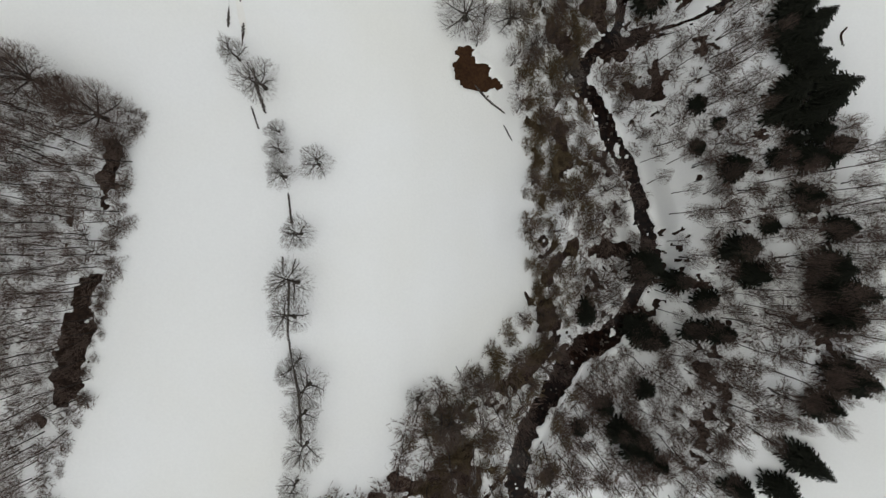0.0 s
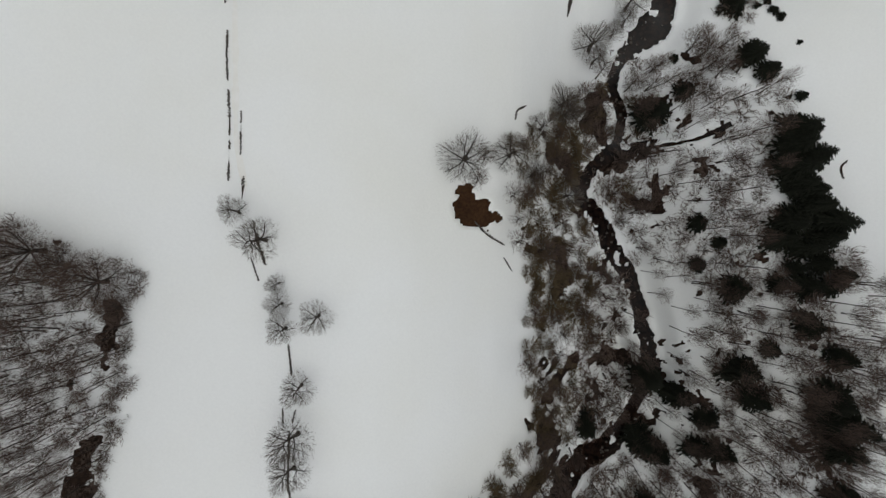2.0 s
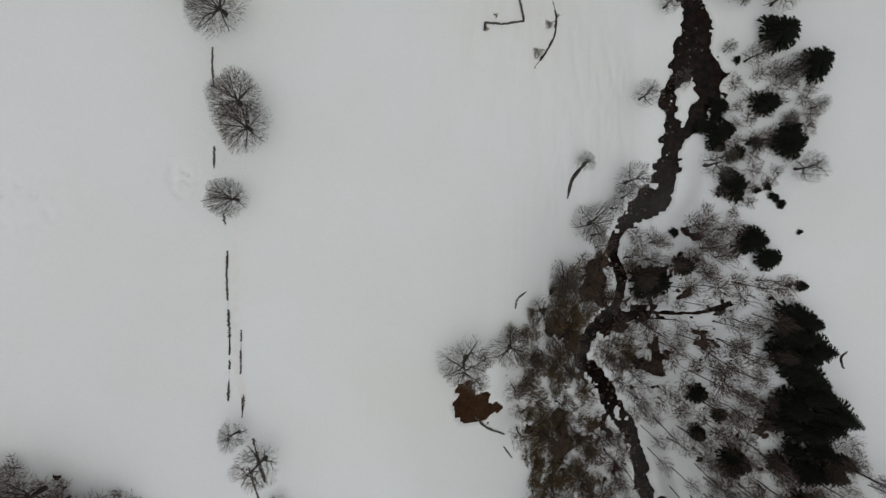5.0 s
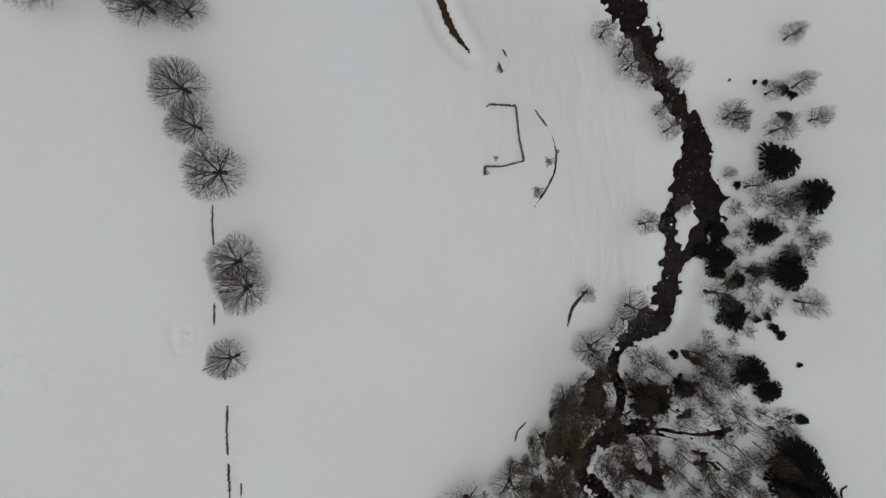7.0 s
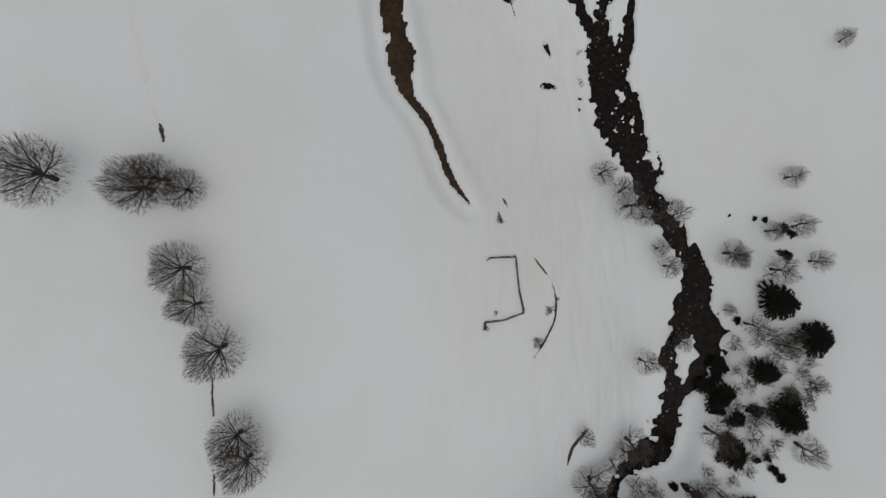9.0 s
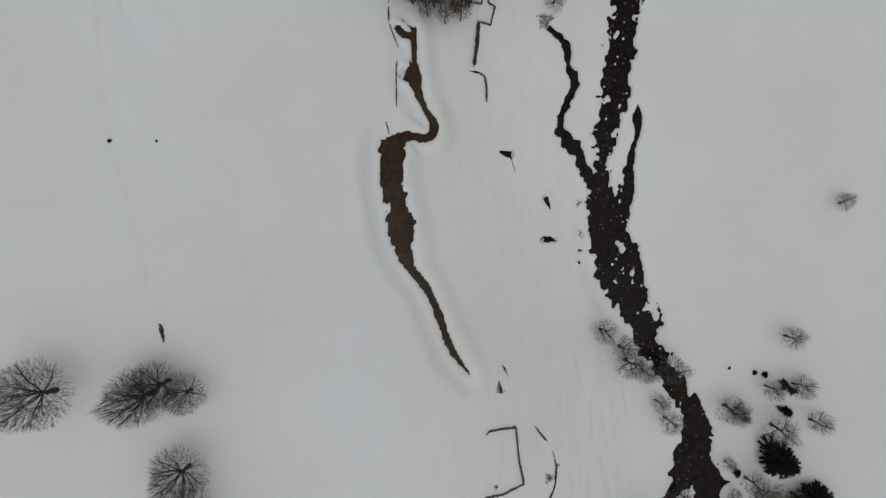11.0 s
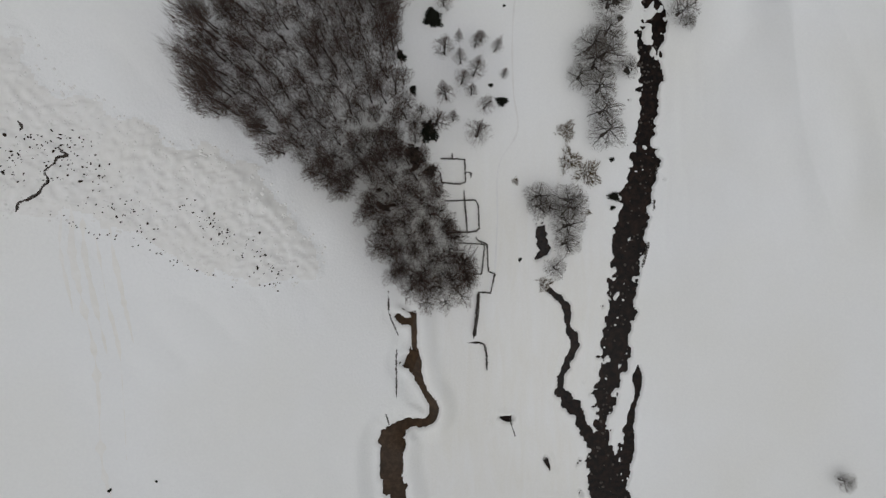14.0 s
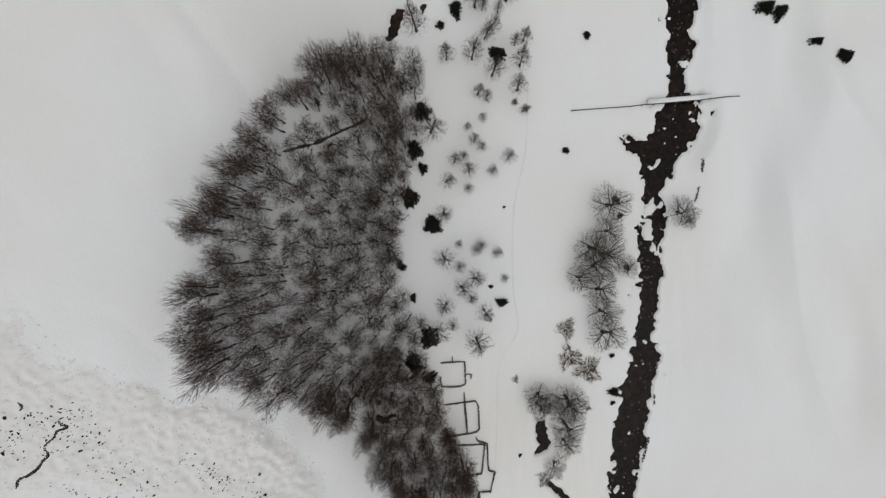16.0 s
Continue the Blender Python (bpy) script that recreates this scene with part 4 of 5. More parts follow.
for (x0, y0), (x1, y1) in zip(FOREST_NORTH[:-1], FOREST_NORTH[1:]):      # full crowns along the edge
    ln = math.hypot(x1 - x0, y1 - y0)
    for k in range(max(1, round(ln / 3.6))):
        t, inset = (k + r2.random()) / max(1, round(ln / 3.6)), r2.uniform(0.7, 2.0) + (2.8 if y0 > 255 else 1.3 if x0 < -30 else 0)
        x, y = x0 + (x1 - x0) * t - (y1 - y0) / ln * inset, y0 + (y1 - y0) * t + (x1 - x0) / ln * inset
        if x < -9 or y < 225:
            north_spots.append((x, y, r2.uniform(2.7, 3.7)))
stand(copies(thickets, "wood_undergrowth"), scatter(FOREST_NORTH, 3.4, 1.5, 2.4, r2), "low brown undergrowth on the floor of the northern wood", "northern wood undergrowth", 1.0, 1.1, 0.1, "shrub")
TIP = [(-18.5, 222.6, 2.8), (-15.0, 218.4, 2.7), (-12.2, 212.6, 2.8), (-9.4, 207.2, 2.8), (-6.0, 204.2, 2.9), (-3.0, 202.2, 2.9), (0.4, 201.4, 3.0), (3.6, 202.6, 2.9), (5.4, 205.6, 2.4)]
stand(copies(west, "spur_tree"), TIP + [q for q in north_spots if q[1] < 226], "bare deciduous tree in the dense northern wood", "southern tip of the northern wood", 1.05, 0.72)
stand(west, [q for q in north_spots if q[1] >= 226], "bare deciduous tree in the dense northern wood", "northern wood", 1.05, 1.0)
FOREST_SPUR = [(-22, 226), (-14, 221.5), (-9.5, 208), (-0.4, 203.5), (5, 207), (0.6, 220), (-2.5, 229), (-9, 236)]
stand(copies(west, "spur_tree"), scatter(FOREST_SPUR, 3.4, 2.4, 3.0, r2), "bare deciduous tree in the dense northern wood", "southern tip of the northern wood", 1.05, 0.78)
stand(copies(thickets, "gorge_undergrowth"), [q for q in scatter(RAVINE, 3.3, 2.2, 3.7, r2) if not (q[0] > 50 and q[1] > 62) and (q[0] > 30 or q[1] < -25) and float(wave(q[0], q[1], 15, 41)) > -0.55], "low brown undergrowth on the gorge slope", "gorge undergrowth", 1.0, 0.7, 0.1, "shrub")
EAST_BANK = [(53, 60), (60, 68), (66, 76), (76, 93), (77, 103), (66, 105), (60, 98), (58, 90), (63, 84), (54, 70)]
stand(copies(thickets, "bank_undergrowth"), scatter(EAST_BANK, 2.7, 1.5, 2.4, r2), "low grey-brown twigs poking through the snow of the river bank", "river bank undergrowth", 1.0, 0.9, 0.1, "shrub")
gorge_spots = [q for q in scatter(RAVINE, 3.6, 2.2, 3.4, r2) if not (q[0] > 48 and q[1] > 60)]
stand(copies(poles, "gorge_tree"), [q for q in gorge_spots if (q[0] > 44 or q[1] < -22) and not (q[0] > 67 and q[1] > 23)], "bare slender tree on the gorge slope", "gorge wood", 0.85, 0.85)
stand(copies(west, "slope_tree"), [(x, y, rad * 1.15) for x, y, rad in gorge_spots[::2] if x < 50 and y > -26], "bare spreading tree on the gorge slope", "trees on the inner gorge slope", 1.0, 0.65)
EAST_SLOPE = [(56, 66), (70, 58), (76, 42), (80, 27), (86, 25), (90, 2), (88, -18), (82, -36), (62, -48), (56, -10), (58, 20)]
stand(copies(west, "gorge_tree"), [q for q in scatter(EAST_SLOPE, 5.0, 2.4, 3.4, r2) if q[1] < 54 and not (q[0] > 65 and q[1] > 22)], "bare slender tree on the gorge slope", "gorge wood", 1.0, 0.8)
stand(copies(bank_trees, "rim_tree"), RIM_TREES, "bare broad tree on the rim of the gorge", "trees on the gorge rim", 1.2, 0.8)
stand(copies(west, "gorge_tree"), GORGE_HEAD, "bare slender tree on the gorge slope", "gorge wood", 1.35, 0.75)

firs = [conifer(s) for s in (61, 62, 63)]
stand(firs, SPRUCES, "dark green spruce on the snowy gorge side", "spruces of the gorge", 1.12, 0.52, 0.1)
stand(copies(firs, "spruce"), SPRUCES_RIM, "dark green spruce on the snowy gorge side", "spruces of the gorge", 1.25, 0.74, 0.1)
stand(copies(firs, "spruce"), SPRUCES_LOWER, "tall dark green spruce in the gorge wood", "spruces of the gorge", 1.05, 0.64, 0.1)
low = [conifer(s, 11, 1.2, 0.22) for s in (71, 72, 73, 74)]
stand(low, SPRUCES_NORTH, "small round dark conifer at the forest edge", "small conifers", 1.0, 0.95, 0.1)
stand(copies(low, "conifer_shrub"), FIRLETS, "knee-high dark conifer shrub poking out of the snow", "conifer shrubs", 1.2, 0.8, 0.1, "shrub")

# ---- dry stone walls and ruins ----


def stone_wall(name, line, wide, high, label, category, group=""):
    """A ragged run of rough stones along a line, standing a little out of the snow."""
    r = random.Random(len(line) * 97 + int(abs(line[0][0]) * 10))
    sh = Shape()
    pts = [Vector((a[0], a[1], 0)) for a in line]
    whole = sum((b - a).length for a, b in zip(pts[:-1], pts[1:]))
    gone = 0.0
    for a, b in zip(pts[:-1], pts[1:]):
        ln = (b - a).length
        d = (b - a).normalized()
        s = Vector((-d.y, d.x, 0))
        for k in range(max(1, int(ln / 0.15))):
            at = (k + r.random()) * 0.15
            ends = min(1.0, 0.35 + (gone + at) / 1.2, 0.35 + (whole - gone - at) / 1.2)
            body = wide * ends * (1 + 0.35 * float(wave(a.x + d.x * at, a.y + d.y * at, 1.6, 28)))
            if float(wave(a.x + d.x * at, a.y + d.y * at, 2.3, 29)) < (-0.85 if category == "ruin" else 0.1 if label.startswith("broken") else -0.5):
                continue
            for _ in range(1 + int(body / 0.2)):
                c = a + d * at + s * (r.uniform(-0.5, 0.5) * body)
                z = ground_z(c.x, c.y)
                size, turn = r.uniform(0.09, 0.2), r.uniform(0, 3.14)
                flat = r.uniform(0.6, 1.0)
                hz = high * r.uniform(0.5, 1.1)
                o = len(sh.v)
                ring = [(math.cos(turn + 1.2566 * q) * size * r.uniform(0.8, 1.25), math.sin(turn + 1.2566 * q) * size * flat * r.uniform(0.8, 1.25)) for q in range(5)]
                sh.v += [(c.x + u, c.y + v, z - 0.5) for u, v in ring] + [(c.x + u * 0.75, c.y + v * 0.75, z + hz) for u, v in ring]
                sh.f += [(o + q, o + (q + 1) % 5, o + 5 + (q + 1) % 5, o + 5 + q) for q in range(5)] + [tuple(o + 5 + q for q in range(5))]
        gone += ln
    mat = STONE if category == "ruin" else ROCK
    wall = tagged(new(name), label, category, group)
    part = new("rubble", sh.mesh("rubble", mat, False))
    part.parent = wall
    tagged(part, kind="stuff")
    return wall


WALLS = [
    ("ruin", [(8.2, 119.8), (8.9, 120.4), (14.2, 120.6), (14.7, 114.5), (15.7, 109.8), (11.5, 108.5), (7.9, 108.3), (7.9, 106.8)], 0.26, 0.5, "ruined stone foundation of a house edged with snow", "ruin", ""),
    ("wall", [(18.1, 120.2), (21.0, 116.6), (22.6, 112.0), (22.0, 107.6), (20.2, 104.3), (17.8, 101.0)], 0.3, 0.3, "low curved dry stone wall half buried in snow", "wall", ""),
    ("wall", [(11.7, 132.3), (13.1, 129.9)], 0.25, 0.3, "short stub of dry stone wall in the snow", "wall", ""),
    ("wall", [(10.8, 129.5), (11.6, 127.0)], 0.25, 0.3, "short stub of dry stone wall in the snow", "wall", ""),
    ("ruin", [(-0.5, 230.6), (4.5, 230.7), (4.7, 226.0), (3.6, 225.5), (-0.2, 225.7), (-0.6, 227.9)], 0.22, 0.6, "roofless stone hut walls filled with snow", "ruin", "ruined huts"),
    ("ruin", [(0.3, 221.9), (6.6, 222.3), (7.4, 221.3), (7.6, 216.3), (6.9, 215.7), (0.7, 215.3)], 0.22, 0.6, "roofless stone hut walls filled with snow", "ruin", "ruined huts"),
    ("ruin", [(3.3, 213.3), (8.8, 213.0), (8.2, 206.8), (5.2, 206.8)], 0.22, 0.6, "roofless stone hut walls filled with snow", "ruin", "ruined huts"),
    ("ruin", [(6.9, 214.6), (7.3, 213.8), (9.3, 213.1), (9.6, 207.3), (11.0, 206.7), (10.1, 202.7), (7.4, 203.0)], 0.22, 0.6, "roofless stone hut walls filled with snow", "ruin", "ruined huts"),
    ("ruin", [(4.7, 228.0), (5.9, 227.9), (5.8, 226.8)], 0.26, 0.5, "inner stone wall of a ruined hut", "ruin", "ruined huts"),
    ("ruin", [(1.9, 231.8), (1.9, 230.6)], 0.26, 0.5, "inner stone wall of a ruined hut", "ruin", "ruined huts"),
    ("ruin", [(4.4, 224.1), (4.5, 222.1), (5.1, 215.6)], 0.26, 0.5, "inner stone wall of a ruined hut", "ruin", "ruined huts"),
    ("wall", [(7.5, 202.9), (7.1, 197.7), (6.4, 193.2)], 0.7, 0.9, "thick dark dry stone wall below the ruined huts", "wall", ""),
    ("wall", [(5.0, 192.5), (8.7, 191.9), (9.2, 190.1), (9.3, 186.5)], 0.3, 0.5, "low stone wall corner below the ruined huts", "wall", ""),
    ("wall", [(14.3, 175.6), (15.4, 172.0)], 0.2, 0.2, "thin line of stones beside a melted hole", "wall", ""),
    ("wall", [(-39.4, 83.4), (-39.4, 79.6)], 0.31, 0.3, "low dark field wall along the meadow track", "wall", "meadow track walls"),
    ("wall", [(-38.2, 71.7), (-38.0, 69.8)], 0.27, 0.3, "low dark field wall along the meadow track", "wall", "meadow track walls"),
    ("wall", [(-37.7, 65.3), (-37.9, 60.9), (-37.8, 56.5)], 0.24, 0.3, "low dark field wall along the meadow track", "wall", "meadow track walls"),
    ("wall", [(-37.7, 55.0), (-37.5, 50.0), (-37.5, 47.0)], 0.31, 0.3, "low dark field wall along the meadow track", "wall", "meadow track walls"),
    ("wall", [(-37.5, 46.2), (-37.7, 39.0)], 0.27, 0.3, "low dark field wall along the meadow track", "wall", "meadow track walls"),
    ("wall", [(-35.6, 51.4), (-35.7, 43.5)], 0.20, 0.3, "low dark field wall along the meadow track", "wall", "meadow track walls"),
    ("wall", [(-35.2, 39.8), (-35.5, 35.9)], 0.48, 0.3, "low dark field wall along the meadow track", "wall", "meadow track walls"),
    ("wall", [(-33.7, 32.1), (-32.7, 27.8), (-31.5, 24.0)], 0.48, 0.3, "low dark field wall along the meadow track", "wall", "meadow track walls"),
    ("wall", [(-34.0, 25.3), (-32.7, 21.3)], 0.20, 0.3, "low dark field wall along the meadow track", "wall", "meadow track walls"),
    ("wall", [(-27.7, 10.1), (-27.0, 4.3)], 0.31, 0.3, "low dark field wall along the meadow track", "wall", "meadow track walls"),
    ("wall", [(-26.3, -1.7), (-26.9, -3.9)], 0.27, 0.3, "low dark field wall along the meadow track", "wall", "meadow track walls"),
    ("wall", [(-28.6, -1.4), (-28.5, -4.9)], 0.20, 0.3, "low dark field wall along the meadow track", "wall", "meadow track walls"),
    ("wall", [(-27.4, -5.4), (-27.7, -15.1), (-25.9, -26.4), (-25.6, -35.8)], 0.27, 0.3, "low dark field wall along the meadow track", "wall", "meadow track walls"),
    ("wall", [(-39.3, 93.5), (-39.4, 98.0), (-39.3, 100.1)], 0.17, 0.3, "low dark field wall along the meadow track", "wall", "meadow track walls"),
    ("wall", [(-46.8, 142.9), (-46.3, 139.9)], 0.48, 0.3, "low dark field wall along the meadow track", "wall", "meadow track walls"),
    ("wall", [(-27.8, 270.9), (-25.6, 272.0), (-23.0, 273.1), (-20.3, 275.1), (-16.6, 277.5), (-14.6, 279.0)], 0.4, 0.7, "dark dry stone wall running through the northern wood", "wall", ""),
    ("stone_edge", [(30.6, 84.3), (27.2, 80.4), (26.4, 76.2)], 0.6, 0.25, "edge of bare stones where the snow has cracked", "stone edge", "bare edges"),
    ("stone_edge", [(17.3, 56.8), (15.2, 55.4), (14.7, 53.3)], 0.35, 0.25, "edge of bare stones where the snow has cracked", "stone edge", "bare edges"),
    ("stone_edge", [(6.3, 32.5), (8.6, 30.0), (12.7, 27.7)], 0.35, 0.25, "edge of bare stones where the snow has cracked", "stone edge", "bare edges"),
    ("stone_edge", [(12.4, 25.3), (14.3, 22.3)], 0.25, 0.25, "edge of bare stones where the snow has cracked", "stone edge", "bare edges"),
    ("stone_edge", [(81.7, 44.9), (80.9, 43.6), (81.5, 41.2)], 0.4, 0.25, "edge of bare stones where the snow has cracked", "stone edge", "bare edges"),
    ("stone_edge", [(-43.4, 78.6), (-44.0, 77.5)], 0.4, 0.25, "edge of bare stones where the snow has cracked", "stone edge", "bare edges"),
    ("wall", [(-10.7, 203.9), (-10.6, 199.5), (-8.8, 194.9)], 0.2, 0.2, "thin line of stones beside the muddy stream", "wall", ""),
    ("wall", [(-9.1, 192.2), (-9.2, 189.5), (-9.1, 182.9)], 0.2, 0.2, "thin line of stones beside the muddy stream", "wall", ""),
    ("wall", [(-11.1, 179.9), (-10.5, 177.7)], 0.2, 0.2, "thin line of stones beside the muddy stream", "wall", ""),
    ("wall", [(46.1, 230.0), (45.0, 215.4), (43.0, 208.0)], 0.35, 0.25, "broken line of dark stones along the river bank", "wall", ""),
    ("wall", [(54.7, 277.0), (54.3, 268.6), (52.4, 259.0)], 0.35, 0.25, "broken line of dark stones along the river bank", "wall", ""),
    ("crack", [(-64.7, 217.6), (-64.3, 219.1), (-63.2, 219.5), (-62.2, 220.2), (-61.4, 221.3), (-60.4, 222.6), (-60.8, 224.0), (-59.6, 225.1), (-59.4, 226.0), (-58.0, 226.5), (-59.1, 227.6)], 0.34, 0.1, "dark earth crack across the avalanche snow", "crack", ""),
    ("crack", [(-63.5, 231.1), (-63.0, 230.3), (-63.4, 229.7)], 0.4, 0.1, "short dark crack in the avalanche snow", "crack", ""),
]

# ---- brush along the western rim of the gorge ----
RIM = [(15, 46), (17, 30), (19, 18), (19, 4), (18, -8), (20, -18), (8, -24), (-2, -32), (-4, -44)]
rb = random.Random(8)
brush = []
for (x0, y0), (x1, y1) in zip(RIM[:-1], RIM[1:]):
    for k in range(9):
        t = rb.random()
        brush.append((x0 + (x1 - x0) * t + rb.gauss(3.0, 3.0), y0 + (y1 - y0) * t + rb.gauss(0, 2), rb.uniform(1.4, 2.6)))
brush = [b for b in brush if not by_water(b[0], b[1])]
for k in range(110):
    x, y = rb.uniform(17, 36), rb.uniform(-20, 50)
    if not by_water(x, y):
        brush.append((x, y, rb.uniform(1.5, 2.8)))
for k in range(90):
    x, y = rb.uniform(-4, 30), rb.uniform(-56, -22)
    if not by_water(x, y) and inside(RAVINE, np.array([x]), np.array([y]))[0]:
        brush.append((x, y, rb.uniform(1.6, 2.8)))
for k in range(70):
    x, y = rb.uniform(22, 46), rb.uniform(36, 72)
    if not by_water(x, y) and inside(RAVINE, np.array([x]), np.array([y]))[0]:
        brush.append((x, y, rb.uniform(1.6, 3.0)))
low_brush = []
for k in range(90):
    x, y = rb.uniform(26, 66), rb.uniform(-58, -22)
    if not by_water(x, y):
        low_brush.append((x, y, rb.uniform(1.8, 3.0)))
stand(copies(thickets, "slope_shrub"), low_brush, "tangled brown brush on the lower gorge slope", "brush on the lower gorge slope", 1.0, 0.8, 0.1, "shrub")
stand(copies(bushes, "rim_shrub"), brush, "tangled straw-brown brush on the rim of the gorge", "brush on the gorge rim", 1.0, 0.9, 0.1, "shrub")

# ---- footbridge over the river, its planks under snow ----


def slab(sh, a, b, wide, top, under, cut=1.0):
    """A straight bar from a to b (plan), between two heights."""
    a, b = Vector((a[0], a[1], 0)), Vector((b[0], b[1], 0))
    d = (b - a).normalized()
    s = Vector((-d.y, d.x, 0)) * (wide / 2)
    o = len(sh.v)
    for z, k in ((under, 1.0), (top, cut)):
        for p in (a - s * k, b - s * k, b + s * k, a + s * k):
            sh.v.append((p.x, p.y, z))
    sh.f += [(o, o + 1, o + 5, o + 4), (o + 1, o + 2, o + 6, o + 5), (o + 2, o + 3, o + 7, o + 6), (o + 3, o, o + 4, o + 7), (o + 4, o + 5, o + 6, o + 7), (o + 3, o + 2, o + 1, o)]


BRIDGE_A, BRIDGE_B = Vector((43.0, 284.9, 0)), Vector((56.5, 286.1, 0))
along = (BRIDGE_B - BRIDGE_A).normalized()
across = Vector((-along.y, along.x, 0))
deck_z = max(ground_z(BRIDGE_A.x, BRIDGE_A.y), ground_z(BRIDGE_B.x, BRIDGE_B.y)) + 0.12
bridge = tagged(new("footbridge"), "narrow timber footbridge with snow on its deck", "bridge")
for k in (-0.5, 0.5):
    sh = Shape()
    slab(sh, BRIDGE_A + across * k * 0.8, BRIDGE_B + across * k * 0.8, 0.2, deck_z - 0.16, deck_z - 0.55)
    new("beam", sh.mesh("beam", TIMBER, False)).parent = bridge
sh = Shape()
slab(sh, (0, 0), (0.26, 0), 1.2, 0.0, -0.07)
plank_mesh = sh.mesh("plank", TIMBER, False)
for k in range(46):
    p = BRIDGE_A + along * (0.02 + 0.292 * k)
    pl = new("plank", plank_mesh)
    pl.matrix_basis = pose(p.x, p.y, deck_z - 0.085, 0, 0, math.degrees(math.atan2(along.y, along.x)))
    pl.parent = bridge
sh = Shape()
slab(sh, BRIDGE_A, BRIDGE_B, 1.1, deck_z + 0.06, deck_z - 0.08, 0.8)
tagged(new("snow_cover", sh.mesh("snow_cover", SNOW)), "smooth snow lying on the planks").parent = bridge

# post-and-rail guard running out on both sides of the bridge
guard = tagged(new("guard_rail"), "long low dark timber rail beside the footbridge", "railing")
RAIL_A, RAIL_B = Vector((27.0, 283.1, 0)), Vector((62.0, 286.0, 0))
rail_dir = RAIL_B - RAIL_A
spots = [RAIL_A + rail_dir * (k / 14) for k in range(15)]
tops = [max(ground_z(p.x, p.y), deck_z - 0.5 if 0.42 < k / 14 < 0.85 else -99) + 0.45 for k, p in enumerate(spots)]
for p, z in zip(spots, tops):
    sh = Shape()
    sh.tube([Vector((p.x, p.y, z - 1.6)), Vector((p.x, p.y, z + 0.06))], [0.09, 0.08], 6, False)
    new("post", sh.mesh("post", TIMBER)).parent = guard
for (p, z), (q, y) in zip(zip(spots[:-1], tops[:-1]), zip(spots[1:], tops[1:])):
    sh = Shape()
    sh.tube([Vector((p.x, p.y, z)), Vector((q.x, q.y, y))], [0.11, 0.11], 6, False)
    new("rail", sh.mesh("rail", TIMBER)).parent = guard

# ---- trodden path, melt runnels, and clods in the avalanche snow ----


def ribbon(name, line, wide, mat, label="", category="", lift=0.06, taper=0.0):
    c = smooth_course([(x, y, wide) for x, y in line], 0.4)
    tan = np.gradient(c[:, :2], axis=0)
    tan /= np.maximum(1e-6, np.hypot(*tan.T))[:, None]
    side = np.c_[-tan[:, 1], tan[:, 0]]
    ragged = 1 + 0.4 * wave(c[:, 0], c[:, 1], 2.0, 21) + 0.3 * wave(c[:, 0], c[:, 1], 0.8, 31)
    if taper:
        run = np.r_[0, np.cumsum(np.hypot(*np.diff(c[:, :2], axis=0).T))]
        ragged = ragged * np.clip(0.8 + 1.3 * wave(c[:, 0], c[:, 1], 1.9, 37), 0.08, 1.25) * np.minimum(1, 0.15 + np.minimum(run, run[-1] - run) / taper)
    v = []
    for p, s, g in zip(c, side, ragged):
        for k in (-0.5, 0, 0.5):
            q = p[:2] + s * (k * wide * g)
            v.append((q[0], q[1], ground_z(q[0], q[1]) + lift))
    f = [(a * 3 + b, a * 3 + b + 1, a * 3 + b + 4, a * 3 + b + 3) for a in range(len(c) - 1) for b in range(2)]
    me = bpy.data.meshes.new(name)
    me.from_pydata(v, [], f)
    me.polygons.foreach_set("use_smooth", np.ones(len(f), bool))
    me.materials.append(mat)
    ob = new(name, me)
    return tagged(ob, label, category, kind="structure") if category else ob


TRODDEN = two_scale("trodden_snow", (0.745, 0.745, 0.74), (0.80, 0.80, 0.79), 2.0, 0.2, 0.8, 0.2, 0.05, (1.0, 1.0, 1.0), (0.94, 0.94, 0.935))
ribbon("path", [(17.3, 300), (17.3, 275), (14.9, 263), (14.8, 245), (15.7, 237), (11.9, 230), (11.5, 218), (10.9, 204)], 0.35, TRODDEN, "narrow trodden footpath in the snow", "path")

clods = Shape()
rc = random.Random(3)
dx, dy = [p[0] for p in DEBRIS], [p[1] for p in DEBRIS]
CLOD_RUNS = [  # where the slide dropped its earth: line, spread, number
    ([(-66.5, 226.5), (-62.4, 227.4), (-57.5, 228.1), (-55.0, 227.5)], 2.0, 60),
    ([(-66.3, 224.4), (-61.2, 225.3), (-55.5, 224.9), (-51.1, 222.7)], 2.6, 80),
    ([(-60.9, 217.8), (-56.1, 214.6), (-48.6, 212.7), (-43.2, 209.4), (-35.8, 205.4)], 0.7, 46),
    ([(-56.5, 220.0), (-50.6, 218.1), (-46.2, 213.3)], 2.4, 40),
    ([(-41.9, 219.8), (-39.6, 216.0), (-37.2, 213.9)], 1.6, 44),
    ([(-37.2, 213.9), (-33.1, 212.8), (-31.5, 207.6), (-28.0, 206.3)], 2.2, 60),
    ([(-62.3, 229.1), (-60.7, 227.9)], 0.8, 10),
]
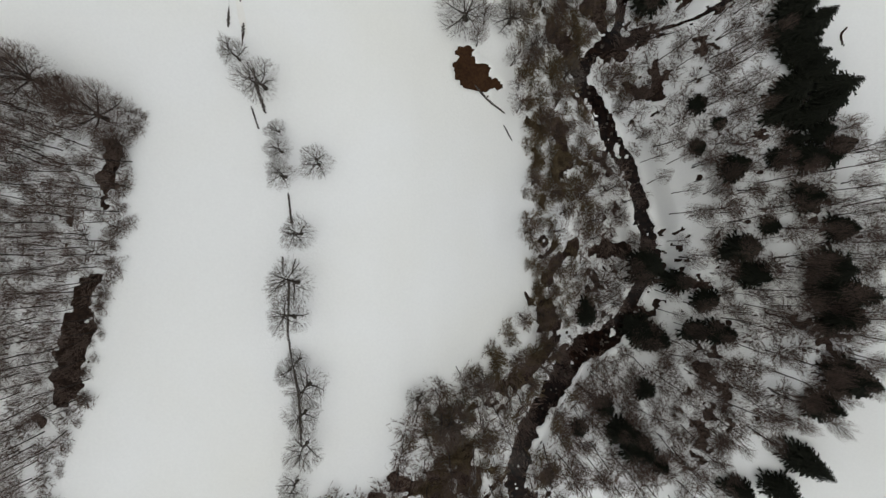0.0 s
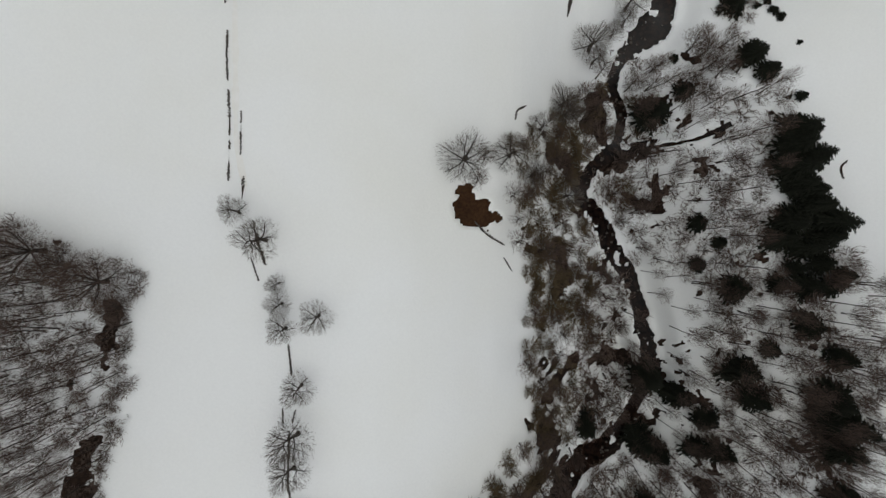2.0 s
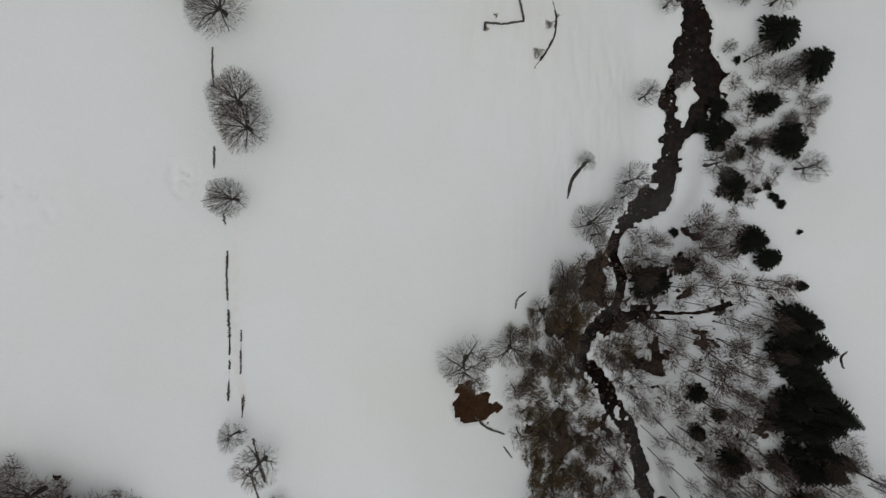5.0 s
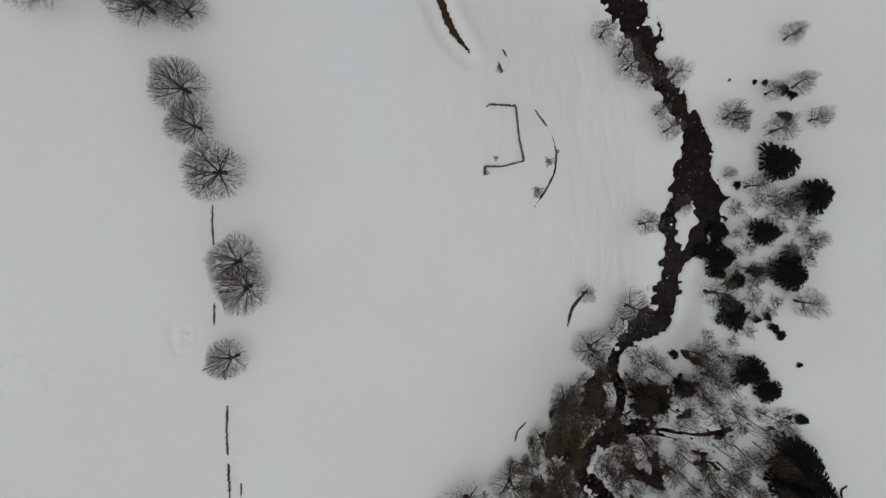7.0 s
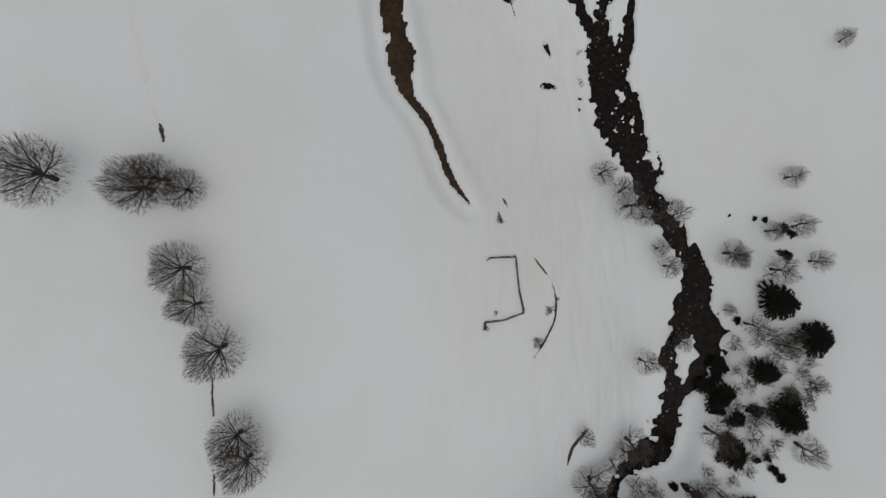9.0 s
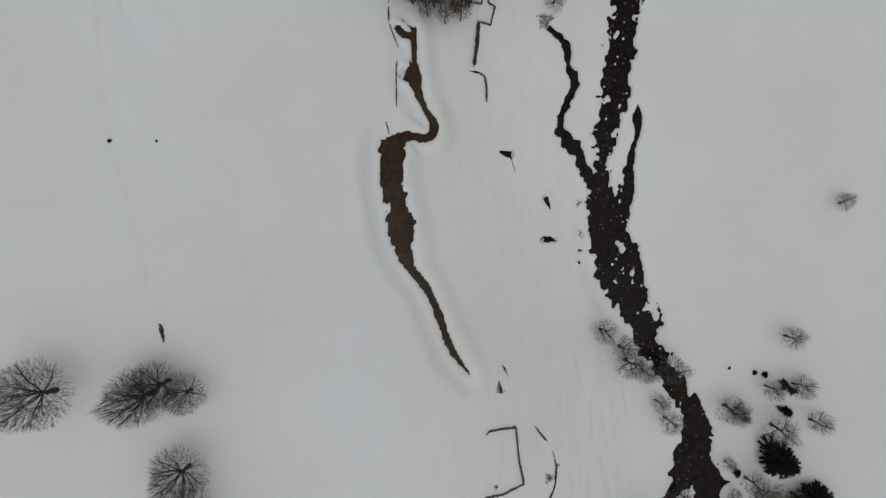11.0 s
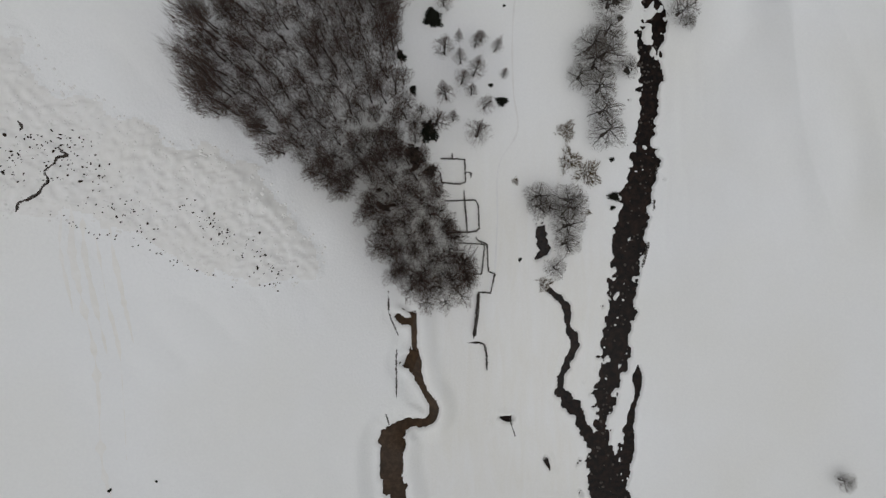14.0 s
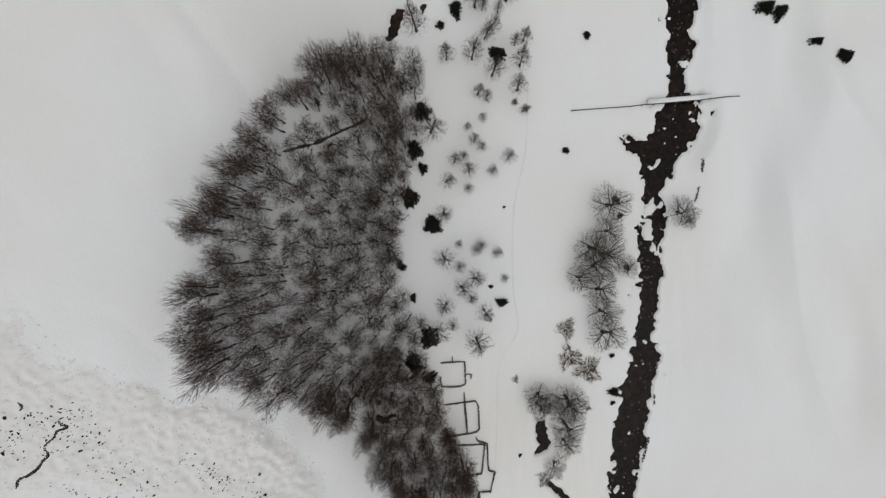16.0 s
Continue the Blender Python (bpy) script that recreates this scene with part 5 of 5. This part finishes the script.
for line, spread, number in CLOD_RUNS:
    for _ in range(number):
        k = rc.randrange(len(line) - 1)
        t = rc.random()
        x = line[k][0] + (line[k + 1][0] - line[k][0]) * t + rc.gauss(0, spread * 0.6)
        y = line[k][1] + (line[k + 1][1] - line[k][1]) * t + rc.gauss(0, spread * 0.6)
        z, turn = ground_z(x, y), rc.gauss(0.95, 0.6)
        rad, thin = rc.uniform(0.08, 0.21) * (1.6 if rc.random() < 0.16 else 1), rc.uniform(0.4, 0.75)
        ring = []
        for q in range(7):
            u, v = rad * rc.uniform(0.7, 1.4) * math.cos(0.8976 * q), rad * thin * rc.uniform(0.7, 1.4) * math.sin(0.8976 * q)
            ring.append((u * math.cos(turn) - v * math.sin(turn), u * math.sin(turn) + v * math.cos(turn)))
        o = len(clods.v)
        clods.v += [(x + u, y + v, z - 0.2) for u, v in ring] + [(x + u * 0.7, y + v * 0.7, z + rad * rc.uniform(0.3, 0.8)) for u, v in ring]
        clods.f += [(o + q, o + (q + 1) % 7, o + 7 + (q + 1) % 7, o + 7 + q) for q in range(7)] + [tuple(o + 7 + q for q in range(7))]
tagged(new("earth_clods", clods.mesh("earth_clods", SOIL, False)), "small dark earth clods strewn over avalanche snow", "clods", kind="stuff")
lumps = Shape()
made = 0
while made < 800:
    x, y = rc.uniform(-76, max(dx)), rc.uniform(min(dy), max(dy))
    if not inside(DEBRIS, np.array([x]), np.array([y]))[0]:
        continue
    made += 1
    z = ground_z(x, y)
    rad = rc.uniform(0.10, 0.26) * (1.4 if rc.random() < 0.15 else 1)
    high, turn = rad * rc.uniform(0.2, 0.45), rc.uniform(0, 1)
    o = len(lumps.v)
    ring = [(rad * rc.uniform(0.75, 1.25) * math.cos(turn + 1.0472 * k), rad * rc.uniform(0.75, 1.25) * math.sin(turn + 1.0472 * k)) for k in range(6)]
    lumps.v += [(x + a * 1.3, y + b * 1.3, z - 0.10) for a, b in ring] + [(x + a * 0.75, y + b * 0.75, z + high * 0.75) for a, b in ring] + [(x, y, z + high)]
    lumps.f += [(o + k, o + (k + 1) % 6, o + 6 + (k + 1) % 6, o + 6 + k) for k in range(6)] + [(o + 6 + k, o + 6 + (k + 1) % 6, o + 12) for k in range(6)]
tagged(new("snow_blocks", lumps.mesh("snow_blocks", DIRTY)), "tumbled white snow blocks of an old avalanche", "snow blocks", kind="stuff")

DUST = two_scale("tan_dusty_snow", (0.770, 0.763, 0.738), (0.82, 0.818, 0.81), 0.7, 0.12, 0.85, 0.2, 0.05, (1.0, 1.0, 1.0), (0.985, 0.98, 0.965))
RUNNEL = [(-57.9, 219), (-58.4, 213.0), (-57.4, 202.5), (-56.0, 194.5), (-55.0, 176.2), (-52.6, 166.9), (-50.5, 157.5), (-48.5, 148.0), (-46.6, 142)]
for shift, a, b, wide in ((0.0, 0, 9, 1.0), (1.5, 0, 4, 0.7), (3.1, 1, 5, 0.5), (-1.4, 0, 3, 0.5), (5.2, 0, 4, 0.6)):
    ribbon("runnel", [(x + shift, y + shift * 0.4) for x, y in RUNNEL[a:b]], wide, DUST, "faint tan melt runnel in the meadow snow", "runnel", taper=6.0)
ribbon("track", [(-36.4, 72), (-36.5, 58), (-36.3, 46), (-35.0, 38)], 0.9, DUST, "faint sunken track between the field walls", "track")
ribbon("track", [(-38.2, 104), (-38.5, 97.9), (-38.2, 92.9), (-37.6, 80)], 0.9, DUST, "faint sunken track between the field walls", "track")

# walls, with the strip of bare earth that melts free beside the dark ones
for spec in WALLS:
    wall = stone_wall(*spec)
    if spec[5] != "ruin" and not spec[4].startswith("broken"):
        strip = ribbon("bare_earth", spec[1], spec[2] * 0.85, SOIL, lift=0.05, taper=1.2)
        strip.parent = wall

# ---- stones and snow caps in the river bed ----
rs = random.Random(17)
stones, caps = Shape(), Shape()
main = COURSES[0]


def pebble(sh, x, y, z, rad, tall):
    o = len(sh.v)
    turn = rs.uniform(0, 3)
    ring = [(math.cos(turn + 1.0472 * q) * rad * rs.uniform(0.75, 1.25), math.sin(turn + 1.0472 * q) * rad * rs.uniform(0.75, 1.25)) for q in range(6)]
    sh.v += [(x + u, y + v, z - 0.3) for u, v in ring] + [(x + u * 0.8, y + v * 0.8, z + tall * 0.7) for u, v in ring] + [(x, y, z + tall)]
    sh.f += [(o + q, o + (q + 1) % 6, o + 6 + (q + 1) % 6, o + 6 + q) for q in range(6)] + [(o + 6 + q, o + 6 + (q + 1) % 6, o + 12) for q in range(6)]


for _ in range(600):
    k = rs.randrange(len(main))
    cx, cy, hw, z = main[k]
    x, y = cx + rs.uniform(-1, 1) * hw, cy + rs.uniform(-0.6, 0.6)
    if DEPTH[cell(x, y)] > -0.5:
        continue
    if rs.random() < 0.84 + 0.14 * (float(wave(x, y, 12, 33)) < 0.1):
        pebble(stones, x, y, z - 0.16, rs.uniform(0.12, 0.42), rs.uniform(0.04, 0.14))
    else:
        pebble(caps, x, y, z - 0.16, rs.uniform(0.14, 0.4), rs.uniform(0.15, 0.3))
tagged(new("river_stones", stones.mesh("river_stones", ROCK)), "wet brown stones breaking the river surface", "stones", kind="stuff")
tagged(new("snow_caps", caps.mesh("snow_caps", SNOW)), "small snow caps on stones in the river", "snow caps", kind="stuff")
